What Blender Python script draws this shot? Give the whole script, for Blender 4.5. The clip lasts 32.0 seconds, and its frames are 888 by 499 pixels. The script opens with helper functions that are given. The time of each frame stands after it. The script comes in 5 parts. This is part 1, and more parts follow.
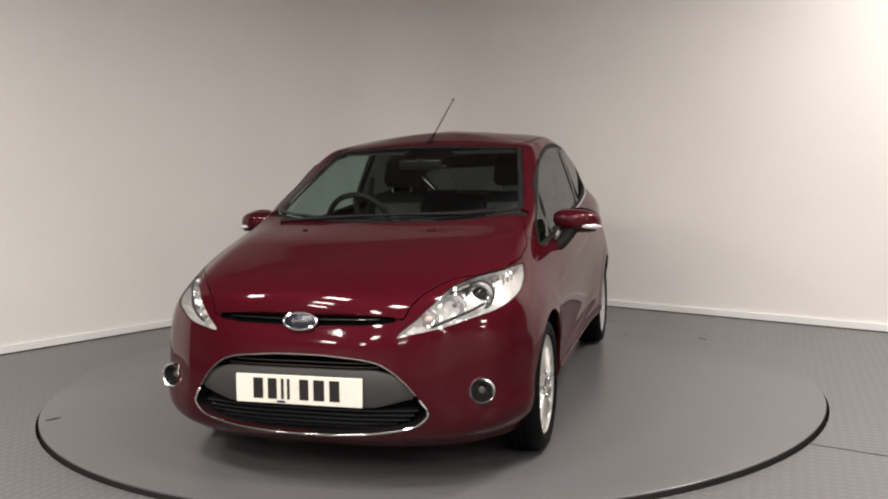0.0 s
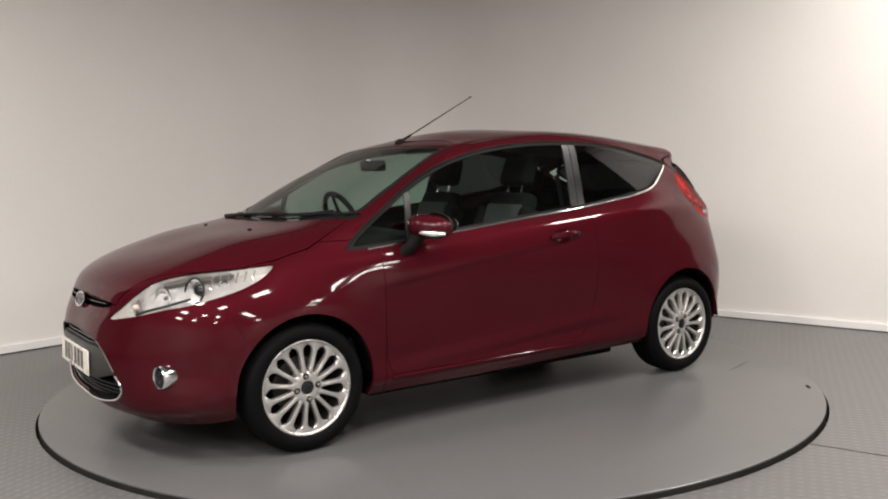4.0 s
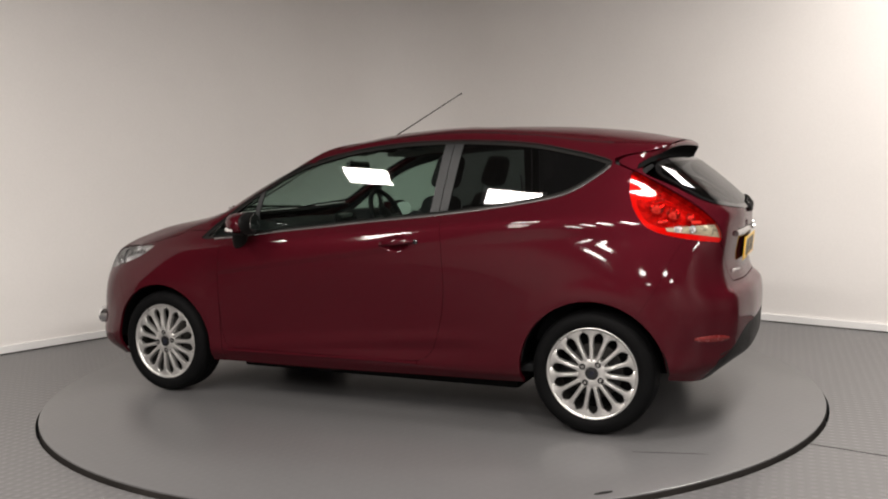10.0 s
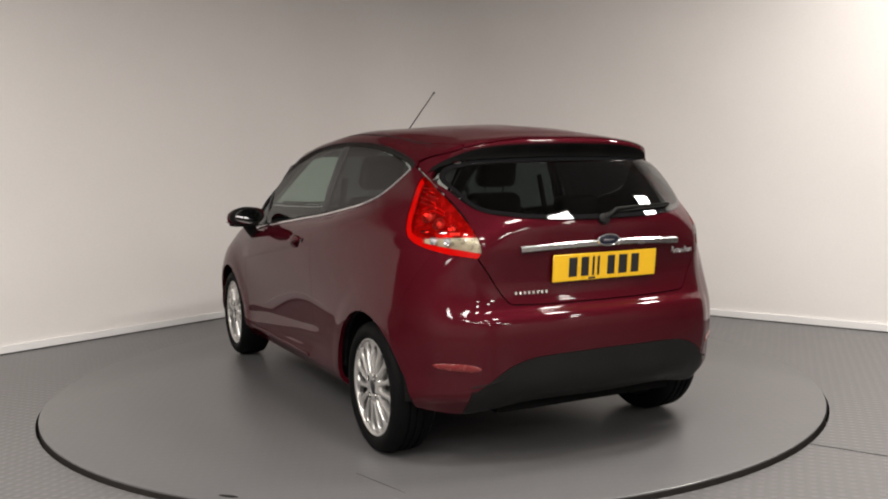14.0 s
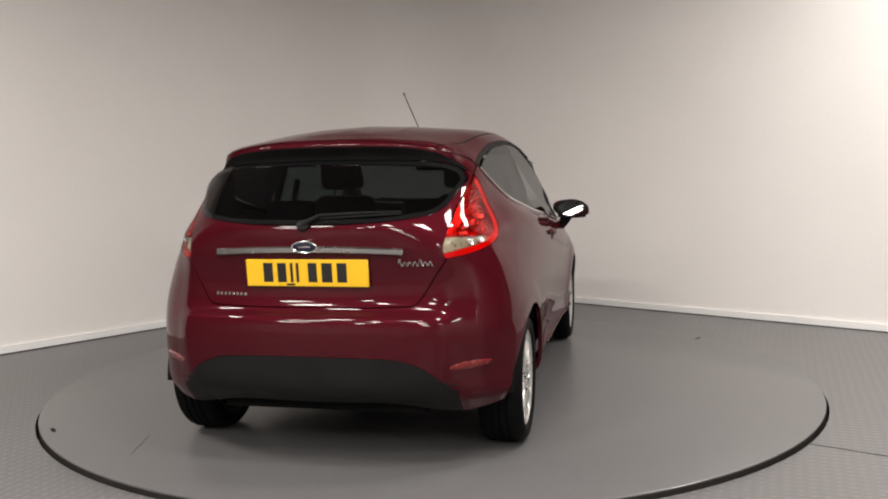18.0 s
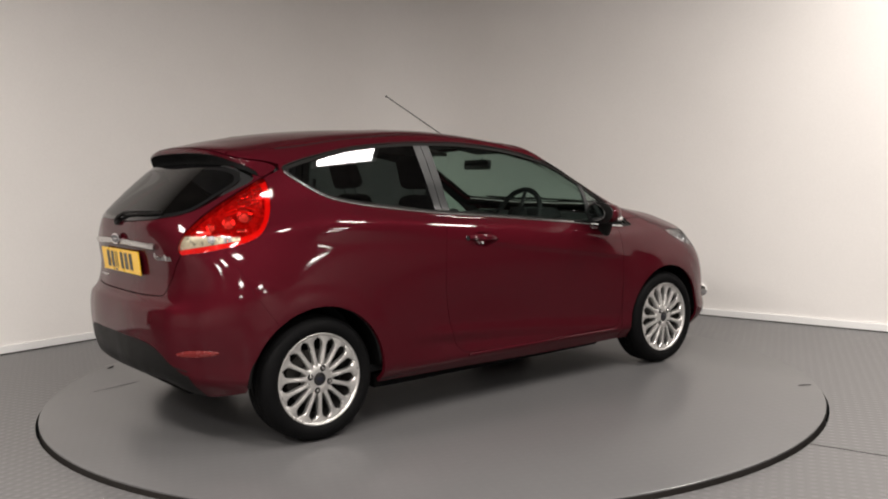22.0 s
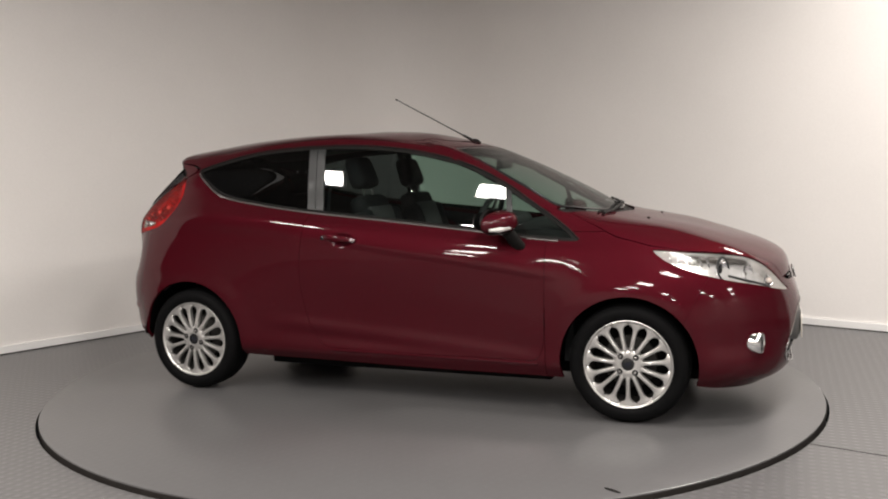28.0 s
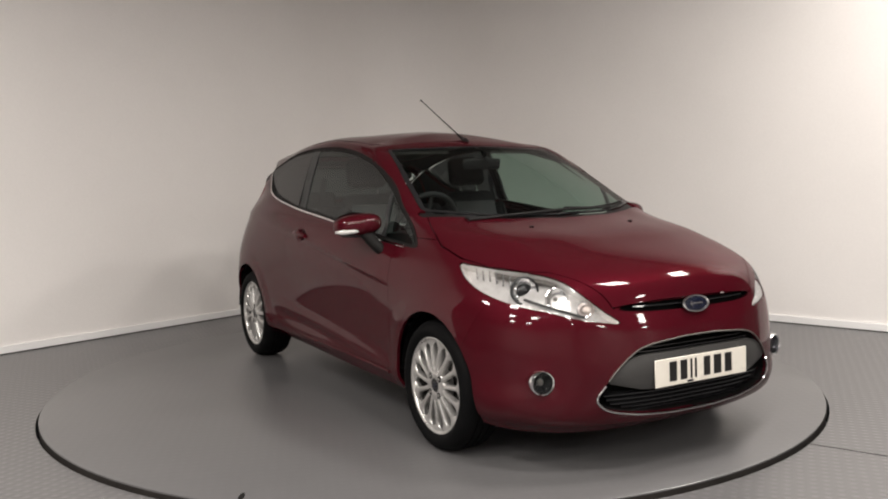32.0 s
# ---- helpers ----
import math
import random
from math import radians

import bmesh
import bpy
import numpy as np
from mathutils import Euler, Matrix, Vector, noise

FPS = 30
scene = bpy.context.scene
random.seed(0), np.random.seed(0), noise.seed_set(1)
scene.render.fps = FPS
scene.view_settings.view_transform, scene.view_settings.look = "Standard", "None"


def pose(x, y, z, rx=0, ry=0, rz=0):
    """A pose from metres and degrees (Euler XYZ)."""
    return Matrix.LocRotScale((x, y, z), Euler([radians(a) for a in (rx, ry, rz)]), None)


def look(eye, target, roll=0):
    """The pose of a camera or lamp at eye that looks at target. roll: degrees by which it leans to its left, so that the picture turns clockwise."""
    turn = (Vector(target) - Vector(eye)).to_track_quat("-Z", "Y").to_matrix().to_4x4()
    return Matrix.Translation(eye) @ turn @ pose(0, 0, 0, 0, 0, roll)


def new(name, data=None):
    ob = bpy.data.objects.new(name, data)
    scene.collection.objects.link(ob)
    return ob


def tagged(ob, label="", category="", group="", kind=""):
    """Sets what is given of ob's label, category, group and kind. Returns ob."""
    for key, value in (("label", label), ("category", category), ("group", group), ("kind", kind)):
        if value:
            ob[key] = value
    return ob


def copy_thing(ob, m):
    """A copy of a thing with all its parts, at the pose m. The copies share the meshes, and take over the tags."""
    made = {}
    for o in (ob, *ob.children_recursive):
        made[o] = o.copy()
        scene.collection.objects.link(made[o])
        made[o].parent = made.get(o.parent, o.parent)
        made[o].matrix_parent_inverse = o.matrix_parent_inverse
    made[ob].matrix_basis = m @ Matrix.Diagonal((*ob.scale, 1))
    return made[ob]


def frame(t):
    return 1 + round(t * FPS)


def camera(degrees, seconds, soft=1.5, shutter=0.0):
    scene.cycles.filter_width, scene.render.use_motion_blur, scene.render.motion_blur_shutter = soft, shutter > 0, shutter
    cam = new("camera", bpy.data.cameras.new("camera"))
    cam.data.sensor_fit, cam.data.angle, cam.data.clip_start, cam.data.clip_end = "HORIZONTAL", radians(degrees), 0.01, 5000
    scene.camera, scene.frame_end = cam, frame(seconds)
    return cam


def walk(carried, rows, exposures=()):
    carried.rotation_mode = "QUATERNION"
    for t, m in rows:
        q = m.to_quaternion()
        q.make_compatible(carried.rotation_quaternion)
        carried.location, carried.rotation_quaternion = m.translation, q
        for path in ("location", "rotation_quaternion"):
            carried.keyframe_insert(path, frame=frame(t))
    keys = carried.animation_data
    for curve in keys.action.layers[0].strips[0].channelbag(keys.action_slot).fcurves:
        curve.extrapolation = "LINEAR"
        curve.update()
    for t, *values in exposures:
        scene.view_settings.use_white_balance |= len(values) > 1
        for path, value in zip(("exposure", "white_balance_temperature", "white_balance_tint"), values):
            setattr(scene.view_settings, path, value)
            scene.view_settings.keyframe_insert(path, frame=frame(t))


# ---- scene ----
SECONDS = 32.0


def turn_at(t):
    """Turn of the revolving platform in degrees, t seconds into the clip."""
    s = (t - 16.0) / 16.0
    return -106.676 - 9.81624 * t + 0.1645 * s * s + 0.2733 * s ** 3


EYE = (0.0, -5.278, 1.2255)
AIM = (EYE[0] + 0.014091, EYE[1] + 0.996048, EYE[2] - 0.087690)
cam = camera(53.59, SECONDS, soft=2.0)
walk(cam, [(0.0, look(EYE, AIM, -1.064)), (SECONDS, look(EYE, AIM, -1.064))])

# ---- light: square ceiling panels in a closed, windowless photo room ----
world = bpy.data.worlds.new("world")
world.use_nodes = True
world.node_tree.nodes["Background"].inputs["Color"].default_value = (0.5, 0.48, 0.45, 1)
world.node_tree.nodes["Background"].inputs["Strength"].default_value = 0.02
scene.world = world
scene.view_settings.exposure = 0.0

# ---- materials ----
def nodes_of(name):
    m = bpy.data.materials.new(name)
    m.use_nodes = True
    nt = m.node_tree
    return m, nt, nt.nodes["Principled BSDF"]


def add(nt, kind, **props):
    n = nt.nodes.new(kind)
    for k, v in props.items():
        if k in n.inputs:
            n.inputs[k].default_value = v
    return n


def noise_node(nt, scale, detail=4.0, rough=0.55):
    co = nt.nodes.new("ShaderNodeTexCoord")
    n = nt.nodes.new("ShaderNodeTexNoise")
    n.inputs["Scale"].default_value, n.inputs["Detail"].default_value, n.inputs["Roughness"].default_value = scale, detail, rough
    nt.links.new(co.outputs["Object"], n.inputs["Vector"])
    return n


def ramp(nt, src, stops):
    r = nt.nodes.new("ShaderNodeValToRGB")
    els = r.color_ramp.elements
    els[0].position, els[0].color = stops[0][0], (*stops[0][1], 1)
    els[1].position, els[1].color = stops[-1][0], (*stops[-1][1], 1)
    for p, c in stops[1:-1]:
        els.new(p).color = (*c, 1)
    nt.links.new(src, r.inputs["Fac"])
    return r


def surface(name, colour, rough=0.5, metal=0.0, vary=0.12, scale=6.0, fine=90.0, bump=0.0, coat=0.0, spec=0.5, rough_vary=0.08):
    """A material with colour and roughness varied at two scales, and fine relief."""
    m, nt, b = nodes_of(name)
    big, small = noise_node(nt, scale), noise_node(nt, fine, 2.0)
    mixv = nt.nodes.new("ShaderNodeMath")
    mixv.operation = "MULTIPLY_ADD"
    nt.links.new(small.outputs["Fac"], mixv.inputs[0])
    mixv.inputs[1].default_value = 0.4
    sc = nt.nodes.new("ShaderNodeMath")
    sc.operation = "MULTIPLY"
    nt.links.new(big.outputs["Fac"], sc.inputs[0])
    sc.inputs[1].default_value = 0.6
    nt.links.new(sc.outputs[0], mixv.inputs[2])
    lo = tuple(c * (1 - vary) for c in colour)
    hi = tuple(min(1.0, c * (1 + vary)) for c in colour)
    r = ramp(nt, mixv.outputs[0], [(0.3, lo), (0.7, hi)])
    nt.links.new(r.outputs["Color"], b.inputs["Base Color"])
    mr = nt.nodes.new("ShaderNodeMapRange")
    mr.inputs["From Min"].default_value, mr.inputs["From Max"].default_value = 0.3, 0.7
    mr.inputs["To Min"].default_value, mr.inputs["To Max"].default_value = max(0.0, rough - rough_vary), min(1.0, rough + rough_vary)
    nt.links.new(big.outputs["Fac"], mr.inputs["Value"])
    nt.links.new(mr.outputs["Result"], b.inputs["Roughness"])
    b.inputs["Metallic"].default_value = metal
    b.inputs["Specular IOR Level"].default_value = spec
    b.inputs["Coat Weight"].default_value = coat
    b.inputs["Coat Roughness"].default_value = 0.03
    if bump:
        bp = nt.nodes.new("ShaderNodeBump")
        bp.inputs["Strength"].default_value, bp.inputs["Distance"].default_value = bump, 0.002
        nt.links.new(small.outputs["Fac"], bp.inputs["Height"])
        nt.links.new(bp.outputs["Normal"], b.inputs["Normal"])
    return m


def pane(name, tint, gloss=1.0, ior=1.5, rough=0.01):
    """Clear or tinted glass pane: tinted see-through with a mirror gloss that grows at grazing angles."""
    m, nt, b = nodes_of(name)
    nt.nodes.remove(b)
    out = nt.nodes["Material Output"]
    tr = add(nt, "ShaderNodeBsdfTransparent", Color=(*tint, 1))
    gl = add(nt, "ShaderNodeBsdfGlossy", Roughness=rough, Color=(gloss, gloss, gloss, 1))
    lw = add(nt, "ShaderNodeLayerWeight", Blend=0.5)
    pw = nt.nodes.new("ShaderNodeMath")
    pw.operation = "POWER"
    pw.inputs[1].default_value = 5.0
    nt.links.new(lw.outputs["Facing"], pw.inputs[0])
    f0 = 2.0 * ((ior - 1) / (ior + 1)) ** 2
    fr = nt.nodes.new("ShaderNodeMath")
    fr.operation = "MULTIPLY_ADD"
    fr.inputs[1].default_value, fr.inputs[2].default_value = 1 - f0, f0
    nt.links.new(pw.outputs[0], fr.inputs[0])
    mx = nt.nodes.new("ShaderNodeMixShader")
    nt.links.new(fr.outputs[0], mx.inputs["Fac"])
    nt.links.new(tr.outputs[0], mx.inputs[1])
    nt.links.new(gl.outputs[0], mx.inputs[2])
    nt.links.new(mx.outputs[0], out.inputs["Surface"])
    return m


def glowing(name, colour, strength):
    m, nt, b = nodes_of(name)
    b.inputs["Base Color"].default_value = (0.8, 0.8, 0.8, 1)
    b.inputs["Emission Color"].default_value = (*colour, 1)
    b.inputs["Emission Strength"].default_value = strength
    return m


def paint_material():
    m, nt, b = nodes_of("metallic_red_paint")
    flake = nt.nodes.new("ShaderNodeTexVoronoi")
    flake.inputs["Scale"].default_value = 1400.0
    co = nt.nodes.new("ShaderNodeTexCoord")
    nt.links.new(co.outputs["Object"], flake.inputs["Vector"])
    r = ramp(nt, flake.outputs["Color"], [(0.2, (0.041, 0.0030, 0.0062)), (0.8, (0.068, 0.0050, 0.0100))])
    nt.links.new(r.outputs["Color"], b.inputs["Base Color"])
    big = noise_node(nt, 1.6, 3.0)
    mr = nt.nodes.new("ShaderNodeMapRange")
    mr.inputs["To Min"].default_value, mr.inputs["To Max"].default_value = 0.40, 0.50
    nt.links.new(big.outputs["Fac"], mr.inputs["Value"])
    nt.links.new(mr.outputs["Result"], b.inputs["Roughness"])
    b.inputs["Metallic"].default_value = 0.25
    b.inputs["Specular Tint"].default_value = (0.25, 0.03, 0.05, 1)
    b.inputs["Specular IOR Level"].default_value = 0.0
    b.inputs["Coat Weight"].default_value = 0.72
    b.inputs["Coat Roughness"].default_value = 0.055
    b.inputs["Coat IOR"].default_value = 1.40
    wave = noise_node(nt, 22.0, 1.0)
    bp = nt.nodes.new("ShaderNodeBump")
    bp.inputs["Strength"].default_value, bp.inputs["Distance"].default_value = 0.02, 0.004
    nt.links.new(wave.outputs["Fac"], bp.inputs["Height"])
    nt.links.new(bp.outputs["Normal"], b.inputs["Coat Normal"])
    return m


def floor_material(name, colour, rough, tread):
    """Painted steel sheet; tread gives it a raised pattern of short crossed bars."""
    m, nt, b = nodes_of(name)
    co = nt.nodes.new("ShaderNodeTexCoord")
    big, mid = noise_node(nt, 0.7, 3.0), noise_node(nt, 9.0 if tread else 4.0, 6.0 if tread else 2.0, 0.55)
    s = nt.nodes.new("ShaderNodeMath")
    s.operation = "MULTIPLY_ADD"
    nt.links.new(mid.outputs["Fac"], s.inputs[0])
    s.inputs[1].default_value = 0.45
    h = nt.nodes.new("ShaderNodeMath")
    h.operation = "MULTIPLY"
    h.inputs[1].default_value = 0.55
    nt.links.new(big.outputs["Fac"], h.inputs[0])
    nt.links.new(h.outputs[0], s.inputs[2])
    r = ramp(nt, s.outputs[0], [(0.32, tuple(c * 0.96 for c in colour)), (0.5, colour), (0.68, tuple(c * 1.04 for c in colour))])
    nt.links.new(r.outputs["Color"], b.inputs["Base Color"])
    mr = nt.nodes.new("ShaderNodeMapRange")
    mr.inputs["From Min"].default_value, mr.inputs["From Max"].default_value = 0.3, 0.7
    mr.inputs["To Min"].default_value, mr.inputs["To Max"].default_value = rough - 0.012, rough + 0.018
    nt.links.new(s.outputs[0], mr.inputs["Value"])
    nt.links.new(mr.outputs["Result"], b.inputs["Roughness"])
    bp = nt.nodes.new("ShaderNodeBump")
    bp.inputs["Distance"].default_value = 0.004
    if tread:
        w1, w2 = nt.nodes.new("ShaderNodeTexWave"), nt.nodes.new("ShaderNodeTexWave")
        mp = nt.nodes.new("ShaderNodeMapping")
        mp.inputs["Rotation"].default_value = (0, 0, radians(22))
        nt.links.new(co.outputs["Object"], mp.inputs["Vector"])
        for w, d in ((w1, "X"), (w2, "Y")):
            w.bands_direction = d
            w.inputs["Scale"].default_value = 6.5
            nt.links.new(mp.outputs[0], w.inputs["Vector"])
        mul = nt.nodes.new("ShaderNodeMath")
        mul.operation = "MULTIPLY"
        nt.links.new(w1.outputs["Fac"], mul.inputs[0])
        nt.links.new(w2.outputs["Fac"], mul.inputs[1])
        bp.inputs["Strength"].default_value = tread
        nt.links.new(mul.outputs[0], bp.inputs["Height"])
        # the raised bars are paler, the gaps between them darker
        bar_mix = nt.nodes.new("ShaderNodeMix")
        bar_mix.data_type, bar_mix.blend_type = "RGBA", "MULTIPLY"
        bar_mix.inputs[0].default_value = 1.0
        pale = ramp(nt, mul.outputs[0], [(0.3, (1 - 0.15 * tread,) * 3), (0.8, (1 + 0.5 * tread,) * 3)])
        nt.links.new(r.outputs["Color"], bar_mix.inputs[6])
        nt.links.new(pale.outputs["Color"], bar_mix.inputs[7])
        nt.links.new(bar_mix.outputs[2], b.inputs["Base Color"])
    else:
        bp.inputs["Strength"].default_value = 0.02
        nt.links.new(mid.outputs["Fac"], bp.inputs["Height"])
    nt.links.new(bp.outputs["Normal"], b.inputs["Normal"])
    return m


PAINT = paint_material()
WALL = surface("white_wall_paint", (0.86, 0.830, 0.808), 0.55, vary=0.03, scale=1.2, fine=60, bump=0.05)
SKIRT = surface("white_gloss_paint", (0.88, 0.875, 0.87), 0.35, vary=0.03, scale=3)
FILL_WALL = surface("grey_fill_wall", (0.60, 0.575, 0.555), 0.7, vary=0.1, scale=1.5)
CEIL = surface("ceiling_tile_grey", (0.26, 0.25, 0.24), 0.8, vary=0.05, scale=5, bump=0.2)
FLOOR = floor_material("grey_tread_plate", (0.1250, 0.1220, 0.1240), 0.34, 0.34)
DISC = floor_material("grey_disc_paint", (0.108, 0.1060, 0.1080), 0.30, 0.05)
RUBBER = surface("black_rubber", (0.012, 0.0115, 0.011), 0.62, spec=0.08, vary=0.25, scale=12, bump=0.15)
EDGE = surface("worn_edge_rubber", (0.024, 0.021, 0.019), 0.6, spec=0.25, vary=0.35, scale=9, fine=70, bump=0.3)
TYRE = surface("tyre_rubber", (0.0045, 0.0045, 0.0048), 0.6, spec=0.05, vary=0.25, scale=15, bump=0.25)
PLASTIC = surface("black_grained_plastic", (0.009, 0.0088, 0.0086), 0.5, spec=0.16, vary=0.2, scale=8, fine=400, bump=0.3)
GREY_PLASTIC = surface("dark_grey_plastic", (0.020, 0.021, 0.022), 0.38, spec=0.35, vary=0.15, scale=8, fine=300, bump=0.15)
GREY_BAR = surface("mid_grey_plastic", (0.042, 0.041, 0.040), 0.45, spec=0.35, vary=0.15, scale=8, fine=300, bump=0.15)
GLOSS_BLACK = surface("gloss_black", (0.012, 0.012, 0.013), 0.15, vary=0.15, scale=5, rough_vary=0.04)
FRIT = surface("black_glass_border", (0.006, 0.006, 0.0065), 0.03, vary=0.1, scale=5, rough_vary=0.01)
CHROME = surface("chrome", (0.80, 0.80, 0.80), 0.09, 1.0, vary=0.04, scale=10, rough_vary=0.04)
SATIN = surface("brushed_chrome", (0.50, 0.49, 0.48), 0.24, 1.0, vary=0.03, scale=12, rough_vary=0.06)
ALLOY = surface("silver_alloy", (0.60, 0.59, 0.575), 0.33, 0.80, vary=0.10, scale=14, coat=0.2)
STEEL = surface("dull_steel", (0.16, 0.15, 0.14), 0.5, 0.8, vary=0.3, scale=18, bump=0.1)
# dark steel for the brake discs; inside the rims its colour carries the shade
STEEL_DARK = surface("dark_shaded_steel", (0.030, 0.028, 0.026), 0.65, 0.4, vary=0.3, scale=18, bump=0.1)
UNDER = surface("underbody_black", (0.008, 0.008, 0.008), 0.9, spec=0.0, vary=0.3, scale=6, bump=0.2)
FABRIC = surface("dark_seat_fabric", (0.010, 0.0105, 0.012), 0.9, spec=0.15, vary=0.25, scale=10, fine=500, bump=0.4)
FABRIC_GREY = surface("grey_seat_fabric", (0.06, 0.06, 0.063), 0.9, vary=0.2, scale=10, fine=500, bump=0.4)
TRIM = surface("interior_trim", (0.013, 0.0135, 0.0145), 0.65, spec=0.2, vary=0.2, scale=8, fine=350, bump=0.2)
LINING = surface("pale_headlining", (0.17, 0.165, 0.155), 0.9, vary=0.08, scale=8, fine=300, bump=0.2)
GLASS = pane("tinted_glass", (0.50, 0.63, 0.57), 0.60)
SCREEN = pane("windscreen_glass", (0.64, 0.73, 0.69), 0.5)
PRIVACY = pane("privacy_glass", (0.085, 0.09, 0.095), 0.62)
LENS = pane("clear_lens", (0.93, 0.94, 0.95), 0.22)
RED_LENS = pane("red_lens", (0.82, 0.05, 0.038), 0.30, rough=0.02)
RED = surface("red_reflector", (0.34, 0.02, 0.016), 0.26, 0.3, vary=0.25, scale=30, fine=120, bump=0.4, coat=0.6)
RED_GUIDE = surface("red_light_guide", (0.62, 0.034, 0.026), 0.22, vary=0.08, scale=8, coat=0.8)
REFLEX = surface("red_reflex", (0.15, 0.010, 0.010), 0.25, vary=0.12, scale=60, coat=0.4)
REFLECTOR = surface("lamp_reflector", (0.86, 0.86, 0.87), 0.09, 0.9, vary=0.08, scale=30, rough_vary=0.08)
LAMP_WHITE = surface("lamp_housing", (0.86, 0.84, 0.82), 0.18, 0.55, vary=0.12, scale=26, fine=38, bump=1.0)
REVERSE = surface("reversing_housing", (0.36, 0.32, 0.22), 0.30, 0.4, vary=0.4, scale=40)
AMBER = surface("amber_bulb", (0.70, 0.60, 0.54), 0.25, vary=0.1, scale=30, coat=0.5)
MIRROR = surface("mirror_silver", (0.85, 0.86, 0.87), 0.02, 1.0, vary=0.01, rough_vary=0.01)
PLATE_W = surface("plate_white", (0.78, 0.74, 0.66), 0.3, vary=0.03, scale=10)
PLATE_Y = surface("plate_yellow", (0.80, 0.47, 0.015), 0.3, vary=0.03, scale=10)
INK = surface("plate_black", (0.012, 0.011, 0.011), 0.4, vary=0.1)
BLUE = surface("badge_blue", (0.004, 0.006, 0.018), 0.25, vary=0.2, scale=40, coat=0.15)
PANEL_BACK = surface("panel_housing", (0.75, 0.75, 0.74), 0.5, vary=0.03)
PANEL_GLOW = glowing("panel_diffuser", (1.0, 0.94, 0.88), 87.0)

# ---- mesh helpers ----
def mesh_object(name, verts, faces, material, parent=None, smooth=True, normals=None, label=""):
    me = bpy.data.meshes.new(name)
    me.from_pydata([tuple(v) for v in verts], [], [tuple(f) for f in faces])
    me.materials.append(material)
    me.update()
    if smooth:
        me.shade_smooth()
        if normals is not None:
            me.normals_split_custom_set_from_vertices([tuple(n) for n in normals])
    ob = new(name, me)
    if parent is not None:
        ob.parent = parent
    if label:
        ob["label"] = label
    return ob


def part(name, bm, material, parent, label="", smooth=True):
    """Links a bmesh as one mesh object under a thing or part (or at top level)."""
    me = bpy.data.meshes.new(name)
    bmesh.ops.recalc_face_normals(bm, faces=bm.faces)
    bm.to_mesh(me)
    bm.free()
    me.materials.append(material)
    if smooth:
        me.shade_smooth()
        me.set_sharp_from_angle(angle=radians(38))
    ob = new(name, me)
    if parent is not None:
        ob.parent = parent
    if label:
        ob["label"] = label
    return ob


def box_bm(size, at=(0, 0, 0), bevel=0.0, seg=2, rot=None, taper=1.0):
    """A bevelled box; taper scales its top face in x and y."""
    bm = bmesh.new()
    bmesh.ops.create_cube(bm, size=1.0)
    for v in bm.verts:
        k = taper if v.co.z > 0 else 1.0
        v.co = Vector((v.co.x * size[0] * k, v.co.y * size[1] * k, v.co.z * size[2]))
    if bevel:
        bmesh.ops.bevel(bm, geom=bm.edges[:], offset=bevel, segments=seg, profile=0.6, affect="EDGES")
    m = Matrix.Translation(at) @ (rot.to_4x4() if rot else Matrix.Identity(4))
    bm.transform(m)
    return bm


def lathe_bm(profile, steps=48, axis="Y", at=(0, 0, 0), closed=False):
    """Turns (radius, along) points round an axis."""
    bm = bmesh.new()
    rings = []
    for k in range(steps):
        a = 2 * math.pi * k / steps
        row = []
        for r, h in profile:
            c, s = r * math.cos(a), r * math.sin(a)
            p = {"Y": (c, h, s), "X": (h, c, s), "Z": (c, s, h)}[axis]
            row.append(bm.verts.new(Vector(p) + Vector(at)))
        rings.append(row)
    n = len(profile)
    for k in range(steps):
        a, b = rings[k], rings[(k + 1) % steps]
        for i in range(n if closed else n - 1):
            j = (i + 1) % n
            bm.faces.new((a[i], a[j], b[j], b[i]))
    bmesh.ops.remove_doubles(bm, verts=bm.verts, dist=1e-5)
    return bm


def tube_bm(points, radius, sides=8, closed=False, flat=1.0):
    """A round bar along points; radius may be a list."""
    pts = [Vector(p) for p in points]
    n = len(pts)
    bm = bmesh.new()
    rings = []
    for i, p in enumerate(pts):
        a = pts[(i - 1) % n] if (closed or i > 0) else p
        b = pts[(i + 1) % n] if (closed or i < n - 1) else p
        d = (b - a).normalized()
        up = Vector((0, 0, 1)) if abs(d.z) < 0.9 else Vector((1, 0, 0))
        s = d.cross(up).normalized()
        u = s.cross(d)
        r = radius[i] if isinstance(radius, (list, tuple)) else radius
        rings.append([bm.verts.new(p + (s * math.cos(2 * math.pi * k / sides) + u * flat * math.sin(2 * math.pi * k / sides)) * r) for k in range(sides)])
    for i in range(n if closed else n - 1):
        a, b = rings[i], rings[(i + 1) % n]
        for k in range(sides):
            bm.faces.new((a[k], a[(k + 1) % sides], b[(k + 1) % sides], b[k]))
    if not closed:
        bm.faces.new(rings[0][::-1])
        bm.faces.new(rings[-1])
    return bm


def prism_bm(outline, z0, z1):
    bm = bmesh.new()
    lo = [bm.verts.new((x, y, z0)) for x, y in outline]
    hi = [bm.verts.new((x, y, z1)) for x, y in outline]
    n = len(outline)
    bm.faces.new(lo[::-1])
    bm.faces.new(hi)
    for i in range(n):
        bm.faces.new((lo[i], lo[(i + 1) % n], hi[(i + 1) % n], hi[i]))
    return bm


